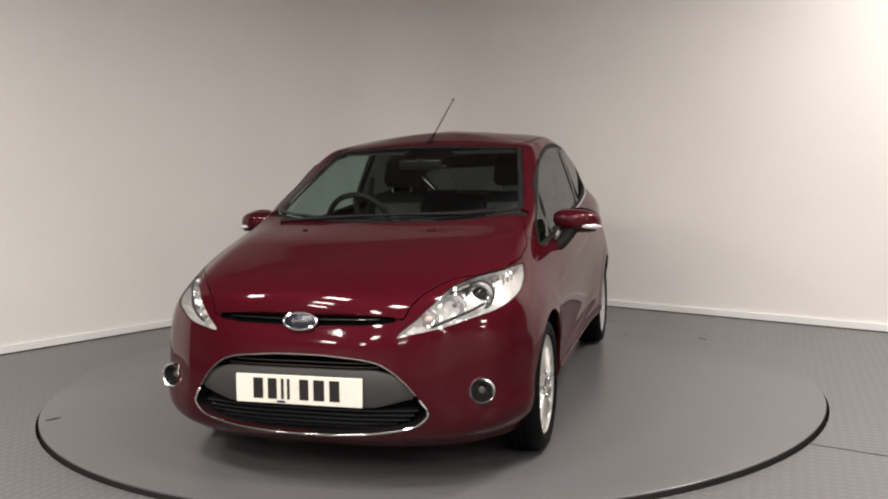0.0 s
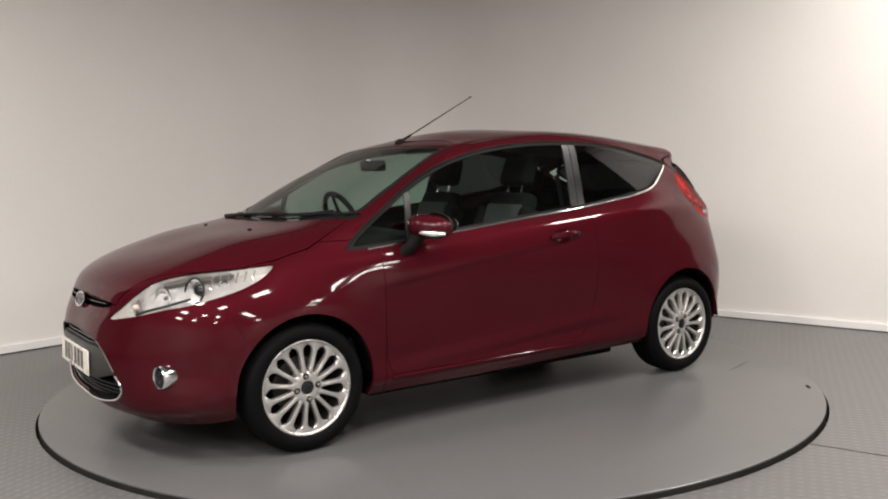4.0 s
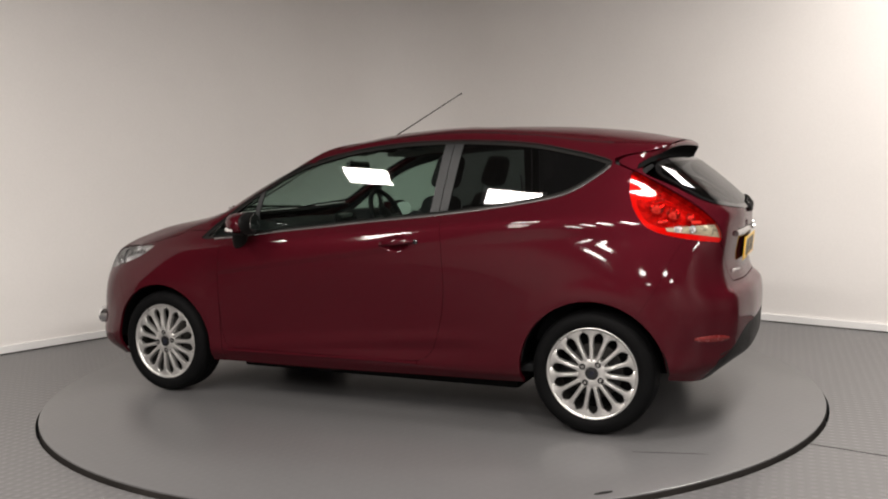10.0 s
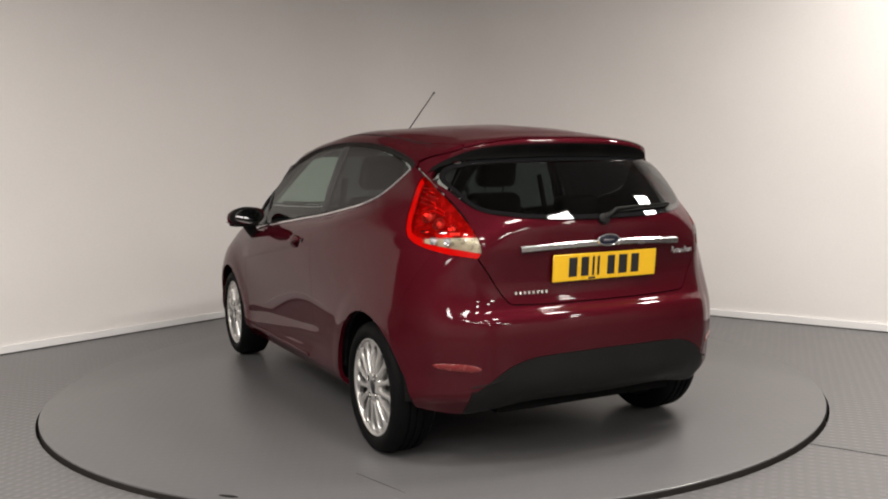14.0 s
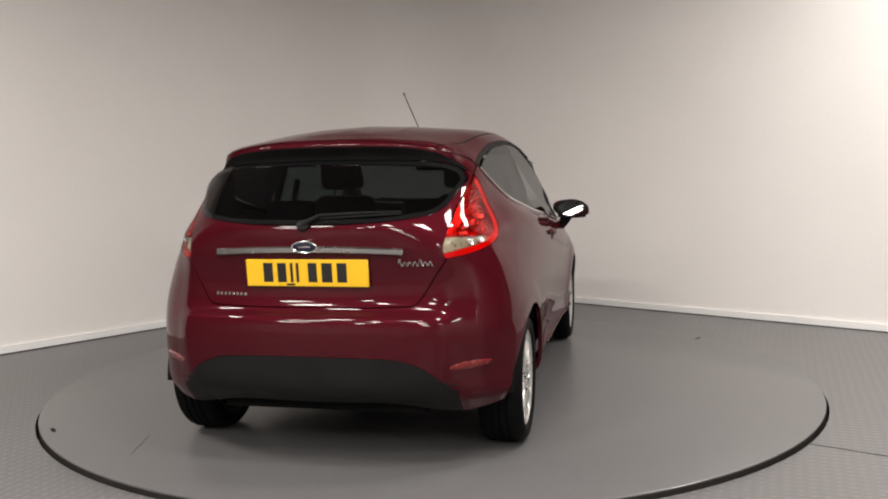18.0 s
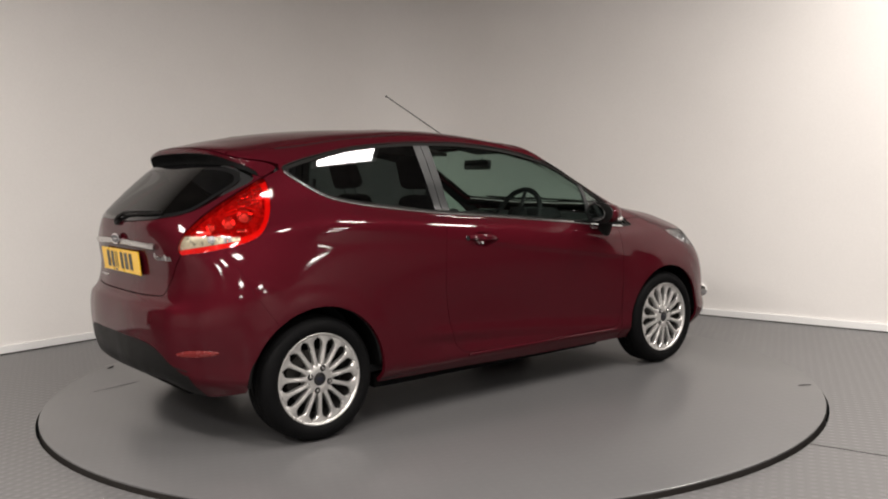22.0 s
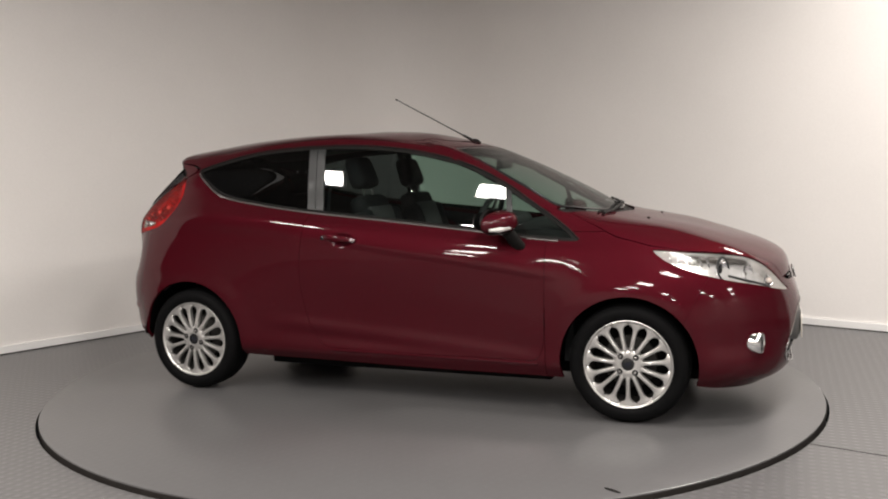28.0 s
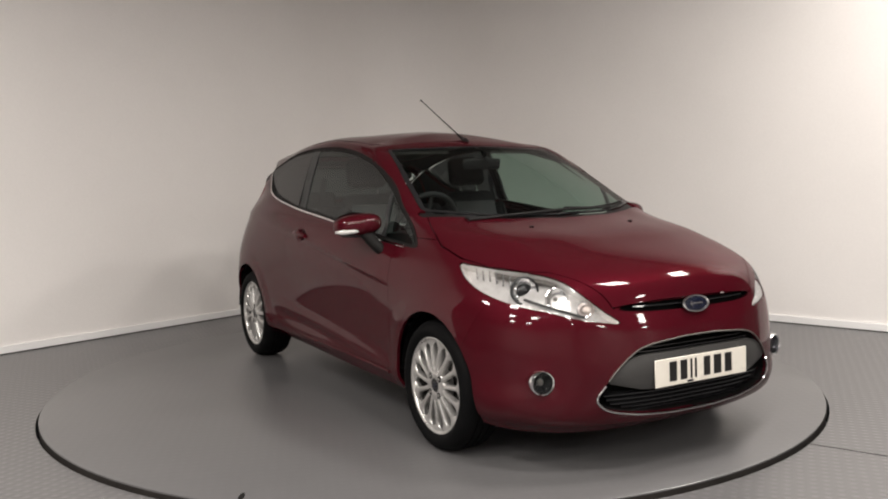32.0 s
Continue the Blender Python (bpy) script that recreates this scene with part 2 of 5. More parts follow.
# ---- the room: two long walls that meet in a coved corner, set diagonally behind the platform ----
FLOOR_Z = -0.026
CEIL_Z = 3.5
ALONG_A = Vector((-0.653, -0.757))
ALONG_B = Vector((0.757, -0.653))
CORNER = Vector((-0.2757, 4.311))
REACH_A, REACH_B = 6.6, 6.4
COVE = 0.9


def corner_line(offset, reach_a=REACH_A, reach_b=REACH_B):
    """Plan line of the two back walls, moved out by offset, rounded in the corner."""
    c = CORNER - (ALONG_A + ALONG_B) * offset
    r = COVE + offset
    centre = c + (ALONG_A + ALONG_B) * r
    pts = [c + ALONG_A * (reach_a + offset)]
    for k in range(13):
        a = (math.pi / 2) * k / 12
        pts.append(centre - ALONG_B * (r * math.cos(a)) - ALONG_A * (r * math.sin(a)))
    pts.append(c + ALONG_B * (reach_b + offset))
    return pts


def wall_strip(name, inner, outer, z0, z1, material):
    line_in, line_out = corner_line(inner), corner_line(outer)
    outline = [tuple(p) for p in line_in] + [tuple(p) for p in reversed(line_out)]
    ob = part(name, prism_bm(outline, z0, z1), material, None)
    return ob


def plan(a, b):
    p = CORNER + ALONG_A * a + ALONG_B * b
    return (p.x, p.y)


tagged(wall_strip("wall_back", 0.0, 0.15, FLOOR_Z, CEIL_Z + 0.1, WALL), "plain white painted wall with a coved corner", "wall", kind="structure")
tagged(wall_strip("baseboard", -0.018, -0.0005, FLOOR_Z, FLOOR_Z + 0.058, SKIRT), "white painted skirting board along the wall", "skirting", kind="structure")
# the shadow line under the skirting, built as a dark strip
tagged(wall_strip("skirting_shadow", -0.022, -0.0185, FLOOR_Z, FLOOR_Z + 0.007, RUBBER), "thin dark strip drawn as the shadow line at the foot of the skirting", "floor joint", kind="structure")
# the hall beyond the two white walls: unseen walls added to bounce light back
HALL = (-5.0, 13.5)
lo, hi = HALL
for nm, pts in (("fill_wall_left", [plan(hi, lo), plan(hi + .15, lo), plan(hi + .15, hi + .15), plan(hi, hi + .15)]),
                ("fill_wall_front", [plan(lo, hi), plan(hi, hi), plan(hi, hi + .15), plan(lo, hi + .15)]),
                ("fill_wall_right", [plan(lo - .15, lo - .15), plan(lo, lo - .15), plan(lo, hi + .15), plan(lo - .15, hi + .15)]),
                ("fill_wall_rear", [plan(lo, lo - .15), plan(hi + .15, lo - .15), plan(hi + .15, lo), plan(lo, lo)])):
    tagged(part(nm, prism_bm(pts, FLOOR_Z, CEIL_Z + 0.1), FILL_WALL, None), "unseen pale grey wall, added to bounce light", "wall", kind="structure")
tagged(part("ceiling", prism_bm([plan(lo - .2, lo - .2), plan(hi + .2, lo - .2), plan(hi + .2, hi + .2), plan(lo - .2, hi + .2)], CEIL_Z + 0.02, CEIL_Z + 0.12), CEIL, None),
       "plain grey tiled ceiling", "ceiling", kind="structure")

PLATFORM_R = 2.192


def ring_floor():
    """Floor sheet with a round opening for the platform."""
    bm = bmesh.new()
    n = 128
    inner = [bm.verts.new((2.212 * math.cos(2 * math.pi * k / n), 2.212 * math.sin(2 * math.pi * k / n), FLOOR_Z)) for k in range(n)]
    outer = [bm.verts.new((27 * math.cos(2 * math.pi * k / n), 27 * math.sin(2 * math.pi * k / n), FLOOR_Z)) for k in range(n)]
    pit = [bm.verts.new((2.212 * math.cos(2 * math.pi * k / n), 2.212 * math.sin(2 * math.pi * k / n), FLOOR_Z - 0.12)) for k in range(n)]
    for k in range(n):
        j = (k + 1) % n
        bm.faces.new((inner[k], outer[k], outer[j], inner[j]))
        bm.faces.new((pit[k], inner[k], inner[j], pit[j]))
    bm.faces.new(pit)
    return bm


tagged(part("floor", ring_floor(), FLOOR, None, smooth=False), "grey painted tread plate floor", "floor", kind="structure")

# ceiling panels, 0.6 m square, in rows parallel to the walls
PANEL_PITCH_A, PANEL_PITCH_B = 2.03, 2.05
PANEL_A0, PANEL_B0 = 0.99, 1.95


def ceiling_light():
    root = new("ceiling_light")
    f = bmesh.new()
    for sx, sy, lx, ly in ((0, 0.28, 0.60, 0.045), (0, -0.28, 0.60, 0.045), (0.28, 0, 0.045, 0.515), (-0.28, 0, 0.045, 0.515)):
        b = box_bm((lx, ly, 0.02), (sx, sy, 0.0), 0.003, 1)
        me = bpy.data.meshes.new("tmp")
        b.to_mesh(me)
        b.free()
        f.from_mesh(me)
        bpy.data.meshes.remove(me)
    part("frame", f, SKIRT, root)
    lit = part("diffuser", box_bm((0.515, 0.515, 0.01), (0, 0, 0.002)), PANEL_BACK, root, "glowing white diffuser", smooth=False)
    lit.data.materials.append(PANEL_GLOW)
    for f in lit.data.polygons:
        f.material_index = 1 if f.normal.z < -0.9 else 0
    return tagged(root, "square white ceiling light panel, switched on; those over the hall are added fill", "ceiling light", "ceiling lights")


first_light = ceiling_light()
ANGLE_A = math.degrees(math.atan2(ALONG_B.y, ALONG_B.x))
count = 0
# six panels round the platform, then unseen ones added over the hall as fill light
CELLS = [(0.10, 1.80), (1.02, 1.82), (2, 2), (3, 0), (3, 1), (3, 2), (1, 4), (3, 4), (4, 1), (4, 2), (4, 3), (5, 1), (5, 2), (5, 4), (3, 5), (1, 5)]
for ia, ib in CELLS:
    x, y = plan(PANEL_A0 + ia * PANEL_PITCH_A, PANEL_B0 + ib * PANEL_PITCH_B)
    m = pose(x, y, CEIL_Z + 0.009, 0, 0, ANGLE_A)
    if count == 0:
        first_light.matrix_basis = m
    else:
        copy_thing(first_light, m)
    count += 1

# ---- revolving platform ----
platform = new("turntable")
tagged(platform, "round grey painted revolving car platform with a black edge", "turntable")
part("disc", lathe_bm([(0.0, 0.0), (1.0, 0.0), (PLATFORM_R - 0.001, 0.0), (PLATFORM_R + 0.004, -0.003), (PLATFORM_R + 0.004, -0.009)], 160, "Z"), DISC, platform)
part("edge_strip", lathe_bm([(PLATFORM_R - 0.006, -0.0095), (PLATFORM_R + 0.001, -0.0092), (PLATFORM_R + 0.003, -0.011), (PLATFORM_R + 0.003, -0.10), (PLATFORM_R - 0.006, -0.10)], 160, "Z"),
     EDGE, platform, "worn dark rubber edge strip")

# ---- car body: one smooth half skin from the front centre round the side to the rear centre ----
# Columns run nose centre, nose corner, front wheel, door, rear wheel, tail corner, tail centre.
CAGE = [
    # under edge
    [(1.88, 0, .168), (1.87, .3, .168), (1.79, .55, .170), (1.655, .7, .178), (1.5, .775, .2), (1.1, .775, .2), (.75, .77, .2), (.2, .765, .2),
     (-.4, .765, .21), (-.9, .775, .22), (-1.3, .785, .25), (-1.55, .765, .275), (-1.7, .6, .25), (-1.79, .33, .29), (-1.81, 0, .29)],
    # lip and sill
    [(1.980, 0, .228), (1.965, .3, .228), (1.890, .57, .244), (1.726, .75, .262), (1.51, .815, .27), (1.1, .825, .26), (.75, .807, .268), (.2, .802, .268),
     (-.4, .805, .268), (-.9, .82, .268), (-1.3, .83, .29), (-1.55, .8, .325), (-1.77, .62, .34), (-1.87, .34, .35), (-1.89, 0, .35)],
    # bumper centre
    [(2.035, 0, .4), (2.02, .3, .4), (1.91, .57, .4), (1.74, .755, .41), (1.52, .836, .42), (1.1, .844, .42), (.75, .803, .35), (.2, .797, .36),
     (-.4, .8, .385), (-.9, .84, .4), (-1.3, .840, .42), (-1.56, .815, .44), (-1.8, .64, .46), (-1.89, .34, .46), (-1.908, 0, .46)],
    # lower door
    [(2.015, 0, .57), (2, .3, .57), (1.894, .57, .56), (1.735, .75, .56), (1.52, .835, .58), (1.1, .849, .59), (.75, .82, .53), (.2, .81, .52),
     (-.4, .815, .53), (-.9, .845, .55), (-1.3, .838, .57), (-1.57, .812, .58), (-1.793, .648, .625), (-1.885, .34, .643), (-1.903, 0, .646)],
    # nose edge, bumper top
    [(1.985, 0, .655), (1.965, .33, .65), (1.855, .59, .66), (1.7, .735, .675), (1.5, .81, .7), (1.1, .83, .7), (.75, .828, .65), (.2, .825, .64),
     (-.4, .83, .65), (-.9, .84, .67), (-1.3, .838, .68), (-1.57, .805, .68), (-1.765, .642, .680), (-1.844, .34, .686), (-1.860, 0, .686)],
    # front of the bonnet, upper door
    [(1.935, 0, .782), (1.897, .35, .772), (1.768, .603, .778), (1.6, .715, .76), (1.42, .77, .775), (1.07, .8, .785), (.75, .832, .76), (.2, .835, .76),
     (-.4, .84, .77), (-.9, .835, .78), (-1.3, .817, .79), (-1.56, .775, .79), (-1.747, .63, .78), (-1.822, .34, .775), (-1.838, 0, .775)],
    # middle of the bonnet, shoulder
    [(1.55, 0, .914), (1.52, .36, .918), (1.45, .597, .907), (1.36, .718, .866), (1.25, .758, .846), (1, .782, .846), (.72, .811, .86), (.2, .818, .895),
     (-.4, .819, .94), (-.9, .808, .983), (-1.27, .772, .99), (-1.53, .73, .925), (-1.757, .598, .925), (-1.838, .34, .94), (-1.857, 0, .943)],
    # scuttle, belt line, foot of the rear window
    [(1.06, 0, 1.022), (1.03, .36, 1.02), (.99, .575, 1.013), (.988, .702, .97), (.966, .72, .93), (.9, .74, .898), (.68, .748, .912), (.2, .75, .958),
     (-.4, .745, 1.015), (-.9, .725, 1.075), (-1.2, .685, 1.12), (-1.42, .655, 1.1), (-1.715, .56, 1.025), (-1.826, .34, 1.03), (-1.847, 0, 1.032)],
    # middle of the windows
    [(.7, 0, 1.211), (.68, .342, 1.205), (.66, .545, 1.185), (.648, .67, 1.13), (.622, .692, 1.102), (.55, .708, 1.075), (.45, .7, 1.1), (.12, .69, 1.15),
     (-.4, .685, 1.19), (-.9, .66, 1.21), (-1.2, .635, 1.21), (-1.38, .625, 1.19), (-1.606, .53, 1.15), (-1.706, .32, 1.147), (-1.727, 0, 1.147)],
    # windscreen header, roof rail, spoiler underside
    [(.3, 0, 1.378), (.29, .3, 1.37), (.27, .484, 1.362), (.262, .582, 1.352), (.25, .602, 1.338), (.2, .607, 1.341), (.1, .606, 1.358), (-.1, .6, 1.375),
     (-.4, .598, 1.387), (-.85, .585, 1.367), (-1.15, .57, 1.325), (-1.36, .565, 1.283), (-1.482, .520, 1.262), (-1.536, .32, 1.281), (-1.550, 0, 1.287)],
    # roof edge, spoiler edge
    [(.12, 0, 1.425), (.11, .28, 1.417), (.1, .42, 1.402), (.09, .49, 1.392), (.07, .515, 1.39), (.03, .525, 1.395), (-.05, .525, 1.405), (-.2, .525, 1.42),
     (-.45, .522, 1.433), (-.85, .51, 1.413), (-1.15, .495, 1.378), (-1.38, .51, 1.340), (-1.494, .494, 1.326), (-1.562, .30, 1.345), (-1.580, 0, 1.352)],
    # roof
    [(-.02, 0, 1.455), (-.02, .13, 1.453), (-.03, .19, 1.449), (-.04, .23, 1.446), (-.06, .25, 1.445), (-.09, .26, 1.446), (-.14, .265, 1.451), (-.26, .27, 1.457),
     (-.47, .27, 1.459), (-.8, .265, 1.451), (-1.1, .26, 1.429), (-1.3, .255, 1.405), (-1.4, .235, 1.392), (-1.44, .15, 1.392), (-1.45, 0, 1.392)],
    # ridge of the roof
    [(-.12, 0, 1.468), (-.14, 0, 1.469), (-.16, 0, 1.471), (-.18, 0, 1.472), (-.2, 0, 1.473), (-.23, 0, 1.475), (-.27, 0, 1.476), (-.35, 0, 1.479),
     (-.5, 0, 1.472), (-.75, 0, 1.467), (-1, 0, 1.454), (-1.15, 0, 1.44), (-1.22, 0, 1.432), (-1.25, 0, 1.429), (-1.26, 0, 1.428)],
]


def glide(pts, per, mirror_ends=False):
    """Points of a smooth curve through pts (n, k, 3): centripetal Catmull-Rom along the first axis, per steps a span."""
    pts = np.asarray(pts, float)
    n = len(pts)
    flip = np.array((1, -1, 1.0))
    first, last = (pts[1] * flip, pts[-2] * flip) if mirror_ends else (2 * pts[0] - pts[1], 2 * pts[-1] - pts[-2])
    ext = np.concatenate([first[None], pts, last[None]])
    gap = np.maximum(np.linalg.norm(np.diff(ext, axis=0), axis=-1, keepdims=True), 1e-4) ** 0.5
    out = []
    for j in range(n - 1):
        p0, p1, p2, p3 = ext[j:j + 4]
        g0, g1, g2 = gap[j:j + 3]
        m1 = (p2 - p1) + g1 * ((p1 - p0) / g0 - (p2 - p0) / (g0 + g1))
        m2 = (p2 - p1) + g1 * ((p3 - p2) / g2 - (p3 - p1) / (g1 + g2))
        for k in range(per):
            u = k / per
            out.append((2 * u ** 3 - 3 * u * u + 1) * p1 + (u ** 3 - 2 * u * u + u) * m1 + (3 * u * u - 2 * u ** 3) * p2 + (u ** 3 - u * u) * m2)
    out.append(pts[-1])
    return np.array(out)


def crease(grid):
    """Presses the rising feature line into the flanks: a small ledge that falls away above."""
    x, y, z = grid[..., 0], grid[..., 1], grid[..., 2]
    line = np.interp(x, [-1.05, -.78, -.48, -.19, 0, .3, .6, .86, .95], [.937, .911, .880, .847, .818, .778, .736, .700, .690])
    s = z - line
    rise = np.clip((s + .014) / .020, 0, 1)
    fall = np.clip((.10 - s) / .094, 0, 1)
    fade = np.interp(x, [-1.15, -.95, -.55, -.2, .75, .93], [0, .35, .5, 1, 1, 0])
    step = np.where(y > .7, .0065 * fade * (rise * rise * (3 - 2 * rise)) * (fall * fall * (3 - 2 * fall)), 0)
    # lower ridge above the sill
    s = z - np.interp(x, [-.6, -.25, .25, .8], [.415, .383, .345, .308])
    up, down = np.clip((.062 - s) / .062, 0, 1), np.clip((s + .05) / .05, 0, 1)
    fade = np.interp(x, [-.80, -.5, .6, .86], [0, 1, 1, 0])
    step += np.where((y > .7) & (z < .6), .008 * fade * (up * up * (3 - 2 * up)) * (down * down * (3 - 2 * down)), 0)
    # rolled wheel arches
    for cx in (1.2445, -1.2445):
        f = np.clip((.455 - np.hypot(x - cx, z - .29)) / .10, 0, 1)
        step += np.where((y > .6) & (z < .8), .006 * f * f * (3 - 2 * f), 0)
    grid[..., 1] += step
    return grid


def eased(grid):
    """Evens out the curvature of the flanks, so that reflections run smoothly along them."""
    soft = grid
    for axis, passes in ((1, 160), (0, 36)):
        for _ in range(passes):
            wide = np.pad(soft, [(1, 1) if a == axis else (0, 0) for a in range(3)], mode="edge")
            low, mid, high = (np.take(wide, np.arange(soft.shape[axis]) + k, axis=axis) for k in range(3))
            soft = (low + 2 * mid + high) / 4
    y, z = grid[..., 1], grid[..., 2]
    step = lambda v, a, b: np.clip((v - a) / (b - a), 0, 1) ** 2 * (3 - 2 * np.clip((v - a) / (b - a), 0, 1))
    share = step(y, .52, .66) * step(z, .30, .42) * (1 - step(z, .90, 1.0))
    return grid + (soft - grid) * share[..., None]


def skin(cage, per_col, per_row):
    """Vertices, normals and triangles of the half skin."""
    cage = np.asarray(cage, float)
    rows = glide(cage.transpose(1, 0, 2), per_col, True).transpose(1, 0, 2)
    grid = crease(eased(glide(rows, per_row)))
    du, dv = np.gradient(grid, axis=1), np.gradient(grid, axis=0)
    nor = np.cross(du, dv)
    length = np.linalg.norm(nor, axis=-1, keepdims=True)
    nor = nor / np.maximum(length, 1e-12)
    nor[-1] = (0, 0, 1)
    for c in (0, -1):
        nor[:, c, 1] = 0
    nor /= np.maximum(np.linalg.norm(nor, axis=-1, keepdims=True), 1e-9)
    a, b = grid.shape[:2]
    idx = np.arange(a * b).reshape(a, b)
    q = np.stack([idx[:-1, :-1], idx[:-1, 1:], idx[1:, 1:], idx[1:, :-1]], -1).reshape(-1, 4)
    tris = np.concatenate([q[:, [0, 1, 2]], q[:, [0, 2, 3]]])
    return grid.reshape(-1, 3), nor.reshape(-1, 3), tris

# ---- cutting the skin into panels ----
def smooth2(points, per=6, closed=True):
    """A smooth plan curve through 2D points."""
    p = [(x, y, 0.0) for x, y in points]
    if closed:
        p = p[-2:] + p + p[:3]
        g = glide(p, per)[2 * per:-2 * per - 1 or None]
        g = g[:len(points) * per + 1]
    else:
        g = glide(p, per)
    return g[:, :2]


def sd(poly):
    """Signed distance to a closed outline; negative inside."""
    poly = np.asarray(poly, float)
    a, b = poly, np.roll(poly, -1, 0)

    def f(q):
        best = np.full(len(q), 1e9)
        odd = np.zeros(len(q), bool)
        for (ax, ay), (bx, by) in zip(a, b):
            dx, dy = bx - ax, by - ay
            l2 = dx * dx + dy * dy
            if l2 < 1e-14:
                continue
            h = np.clip(((q[:, 0] - ax) * dx + (q[:, 1] - ay) * dy) / l2, 0, 1)
            best = np.minimum(best, np.hypot(q[:, 0] - ax - h * dx, q[:, 1] - ay - h * dy))
            if ay != by:
                hit = (ay > q[:, 1]) != (by > q[:, 1])
                odd ^= hit & (q[:, 0] < (bx - ax) * (q[:, 1] - ay) / (by - ay) + ax)
        return np.where(odd, -best, best)
    return f


def compact(p):
    v, n, t = p
    used, inv = np.unique(t, return_inverse=True)
    return v[used], n[used], inv.reshape(-1, 3)


def cut(p, f):
    """Splits a piece (vertices, normals, triangles) along f = 0 into where f < 0 and the rest."""
    v, n, t = p
    val = f(v)
    s = val < 0
    c = s[t].sum(1)
    inside, outside = [t[c == 3]], [t[c == 0]]
    nv, nn, seen = [], [], {}
    ins, outs = [], []

    def mid(i, j):
        key = (i, j) if i < j else (j, i)
        if key not in seen:
            h = val[i] / (val[i] - val[j])
            h = min(max(h, 0.02), 0.98)
            seen[key] = len(v) + len(nv)
            nv.append(v[i] + (v[j] - v[i]) * h)
            q = n[i] + (n[j] - n[i]) * h
            nn.append(q / max(np.linalg.norm(q), 1e-9))
        return seen[key]

    for tri in t[(c == 1) | (c == 2)]:
        a, b, d = (int(k) for k in tri)
        lone = int(s[a]) + int(s[b]) + int(s[d]) == 1
        while bool(s[a]) != lone:
            a, b, d = b, d, a
        e, g = mid(a, b), mid(a, d)
        (ins if lone else outs).append((a, e, g))
        (outs if lone else ins).extend([(e, b, d), (e, d, g)])
    v2 = np.concatenate([v, np.array(nv).reshape(-1, 3)])
    n2 = np.concatenate([n, np.array(nn).reshape(-1, 3)])
    ti = np.concatenate(inside + [np.array(ins, int).reshape(-1, 3)]).astype(int)
    to = np.concatenate(outside + [np.array(outs, int).reshape(-1, 3)]).astype(int)
    return compact((v2, n2, ti)), compact((v2, n2, to))


def split(p, f, gap=0.0011):
    """As cut, but leaves a shut line of twice gap between the two."""
    ins, _ = cut(p, lambda q: f(q) + gap)
    _, out = cut(p, lambda q: f(q) - gap)
    return ins, out


def joined(*ps):
    v, n, t, k = [], [], [], 0
    for p in ps:
        v.append(p[0]), n.append(p[1]), t.append(p[2] + k)
        k += len(p[0])
    return np.concatenate(v), np.concatenate(n), np.concatenate(t)


FLIP = np.array((1.0, -1.0, 1.0))


def mirrored(p):
    return p[0] * FLIP, p[1] * FLIP, p[2][:, ::-1]


def moved(p, by):
    """Moves a piece along its normals."""
    return p[0] + p[1] * by, p[1], p[2]


def sheet(name, p, material, parent, depth=0.014, label=""):
    """A panel of sheet with turned-in edges."""
    v, n, t = p
    e = np.concatenate([t[:, [0, 1]], t[:, [1, 2]], t[:, [2, 0]]])
    key = np.sort(e, 1)
    _, first, num = np.unique(key, axis=0, return_index=True, return_counts=True)
    rim = e[first[num == 1]]
    rim = rim[~((np.abs(v[rim[:, 0], 1]) < 1e-4) & (np.abs(v[rim[:, 1], 1]) < 1e-4))]
    if depth and len(rim):
        k = len(v)
        a, b = rim[:, 0], rim[:, 1]
        side = np.cross(v[b] - v[a], n[a])
        side /= np.maximum(np.linalg.norm(side, axis=1, keepdims=True), 1e-9)
        m = len(rim)
        va = np.concatenate([v[a], v[b], v[b] - n[b] * depth, v[a] - n[a] * depth])
        na = np.concatenate([side] * 4)
        i = np.arange(m) + k
        quads = np.concatenate([np.stack([i, i + 2 * m, i + m], 1), np.stack([i, i + 3 * m, i + 2 * m], 1)])
        if depth < 0:
            na = -na
        v, n, t = np.concatenate([v, va]), np.concatenate([n, na]), np.concatenate([t, quads])
    return mesh_object(name, v.tolist(), t.tolist(), material, parent, True, n.tolist(), label)


def fair(p, axis, terms):
    """Lays a piece on the smooth surface that best fits it along an axis, so that a pane bends evenly."""
    v = p[0]
    a, b = [k for k in range(3) if k != axis]
    basis = lambda u, w: np.stack([u ** i * w ** j for i, j in terms], 1)
    co, *_ = np.linalg.lstsq(basis(v[:, a], v[:, b]), v[:, axis], rcond=None)
    out = v.copy()
    out[:, axis] = basis(v[:, a], v[:, b]) @ co
    h = 1e-3
    n = np.zeros_like(v)
    n[:, axis] = 1.0
    n[:, a] = -((basis(v[:, a] + h, v[:, b]) - basis(v[:, a] - h, v[:, b])) @ co) / (2 * h)
    n[:, b] = -((basis(v[:, a], v[:, b] + h) - basis(v[:, a], v[:, b] - h)) @ co) / (2 * h)
    n /= np.linalg.norm(n, axis=1, keepdims=True)
    n *= np.sign((n * p[1]).sum(1, keepdims=True))
    return out, n, p[2]


def lean(p, axis, z0, k, bow=0.0):
    """Shears a pane along an axis by k for each metre of height over z0, and bows it."""
    v, n = p[0].copy(), p[1].copy()
    h = v[:, 2] - z0
    v[:, axis] += k * h + bow * h * h
    n[:, 2] -= (k + 2 * bow * h) * n[:, axis]
    return v, n / np.linalg.norm(n, axis=1, keepdims=True), p[2]


SIDE_TERMS = [(0, 0), (1, 0), (0, 1), (2, 0), (1, 1), (0, 2)]
END_TERMS = [(0, 0), (0, 1), (0, 2), (2, 0), (2, 1), (4, 0)]


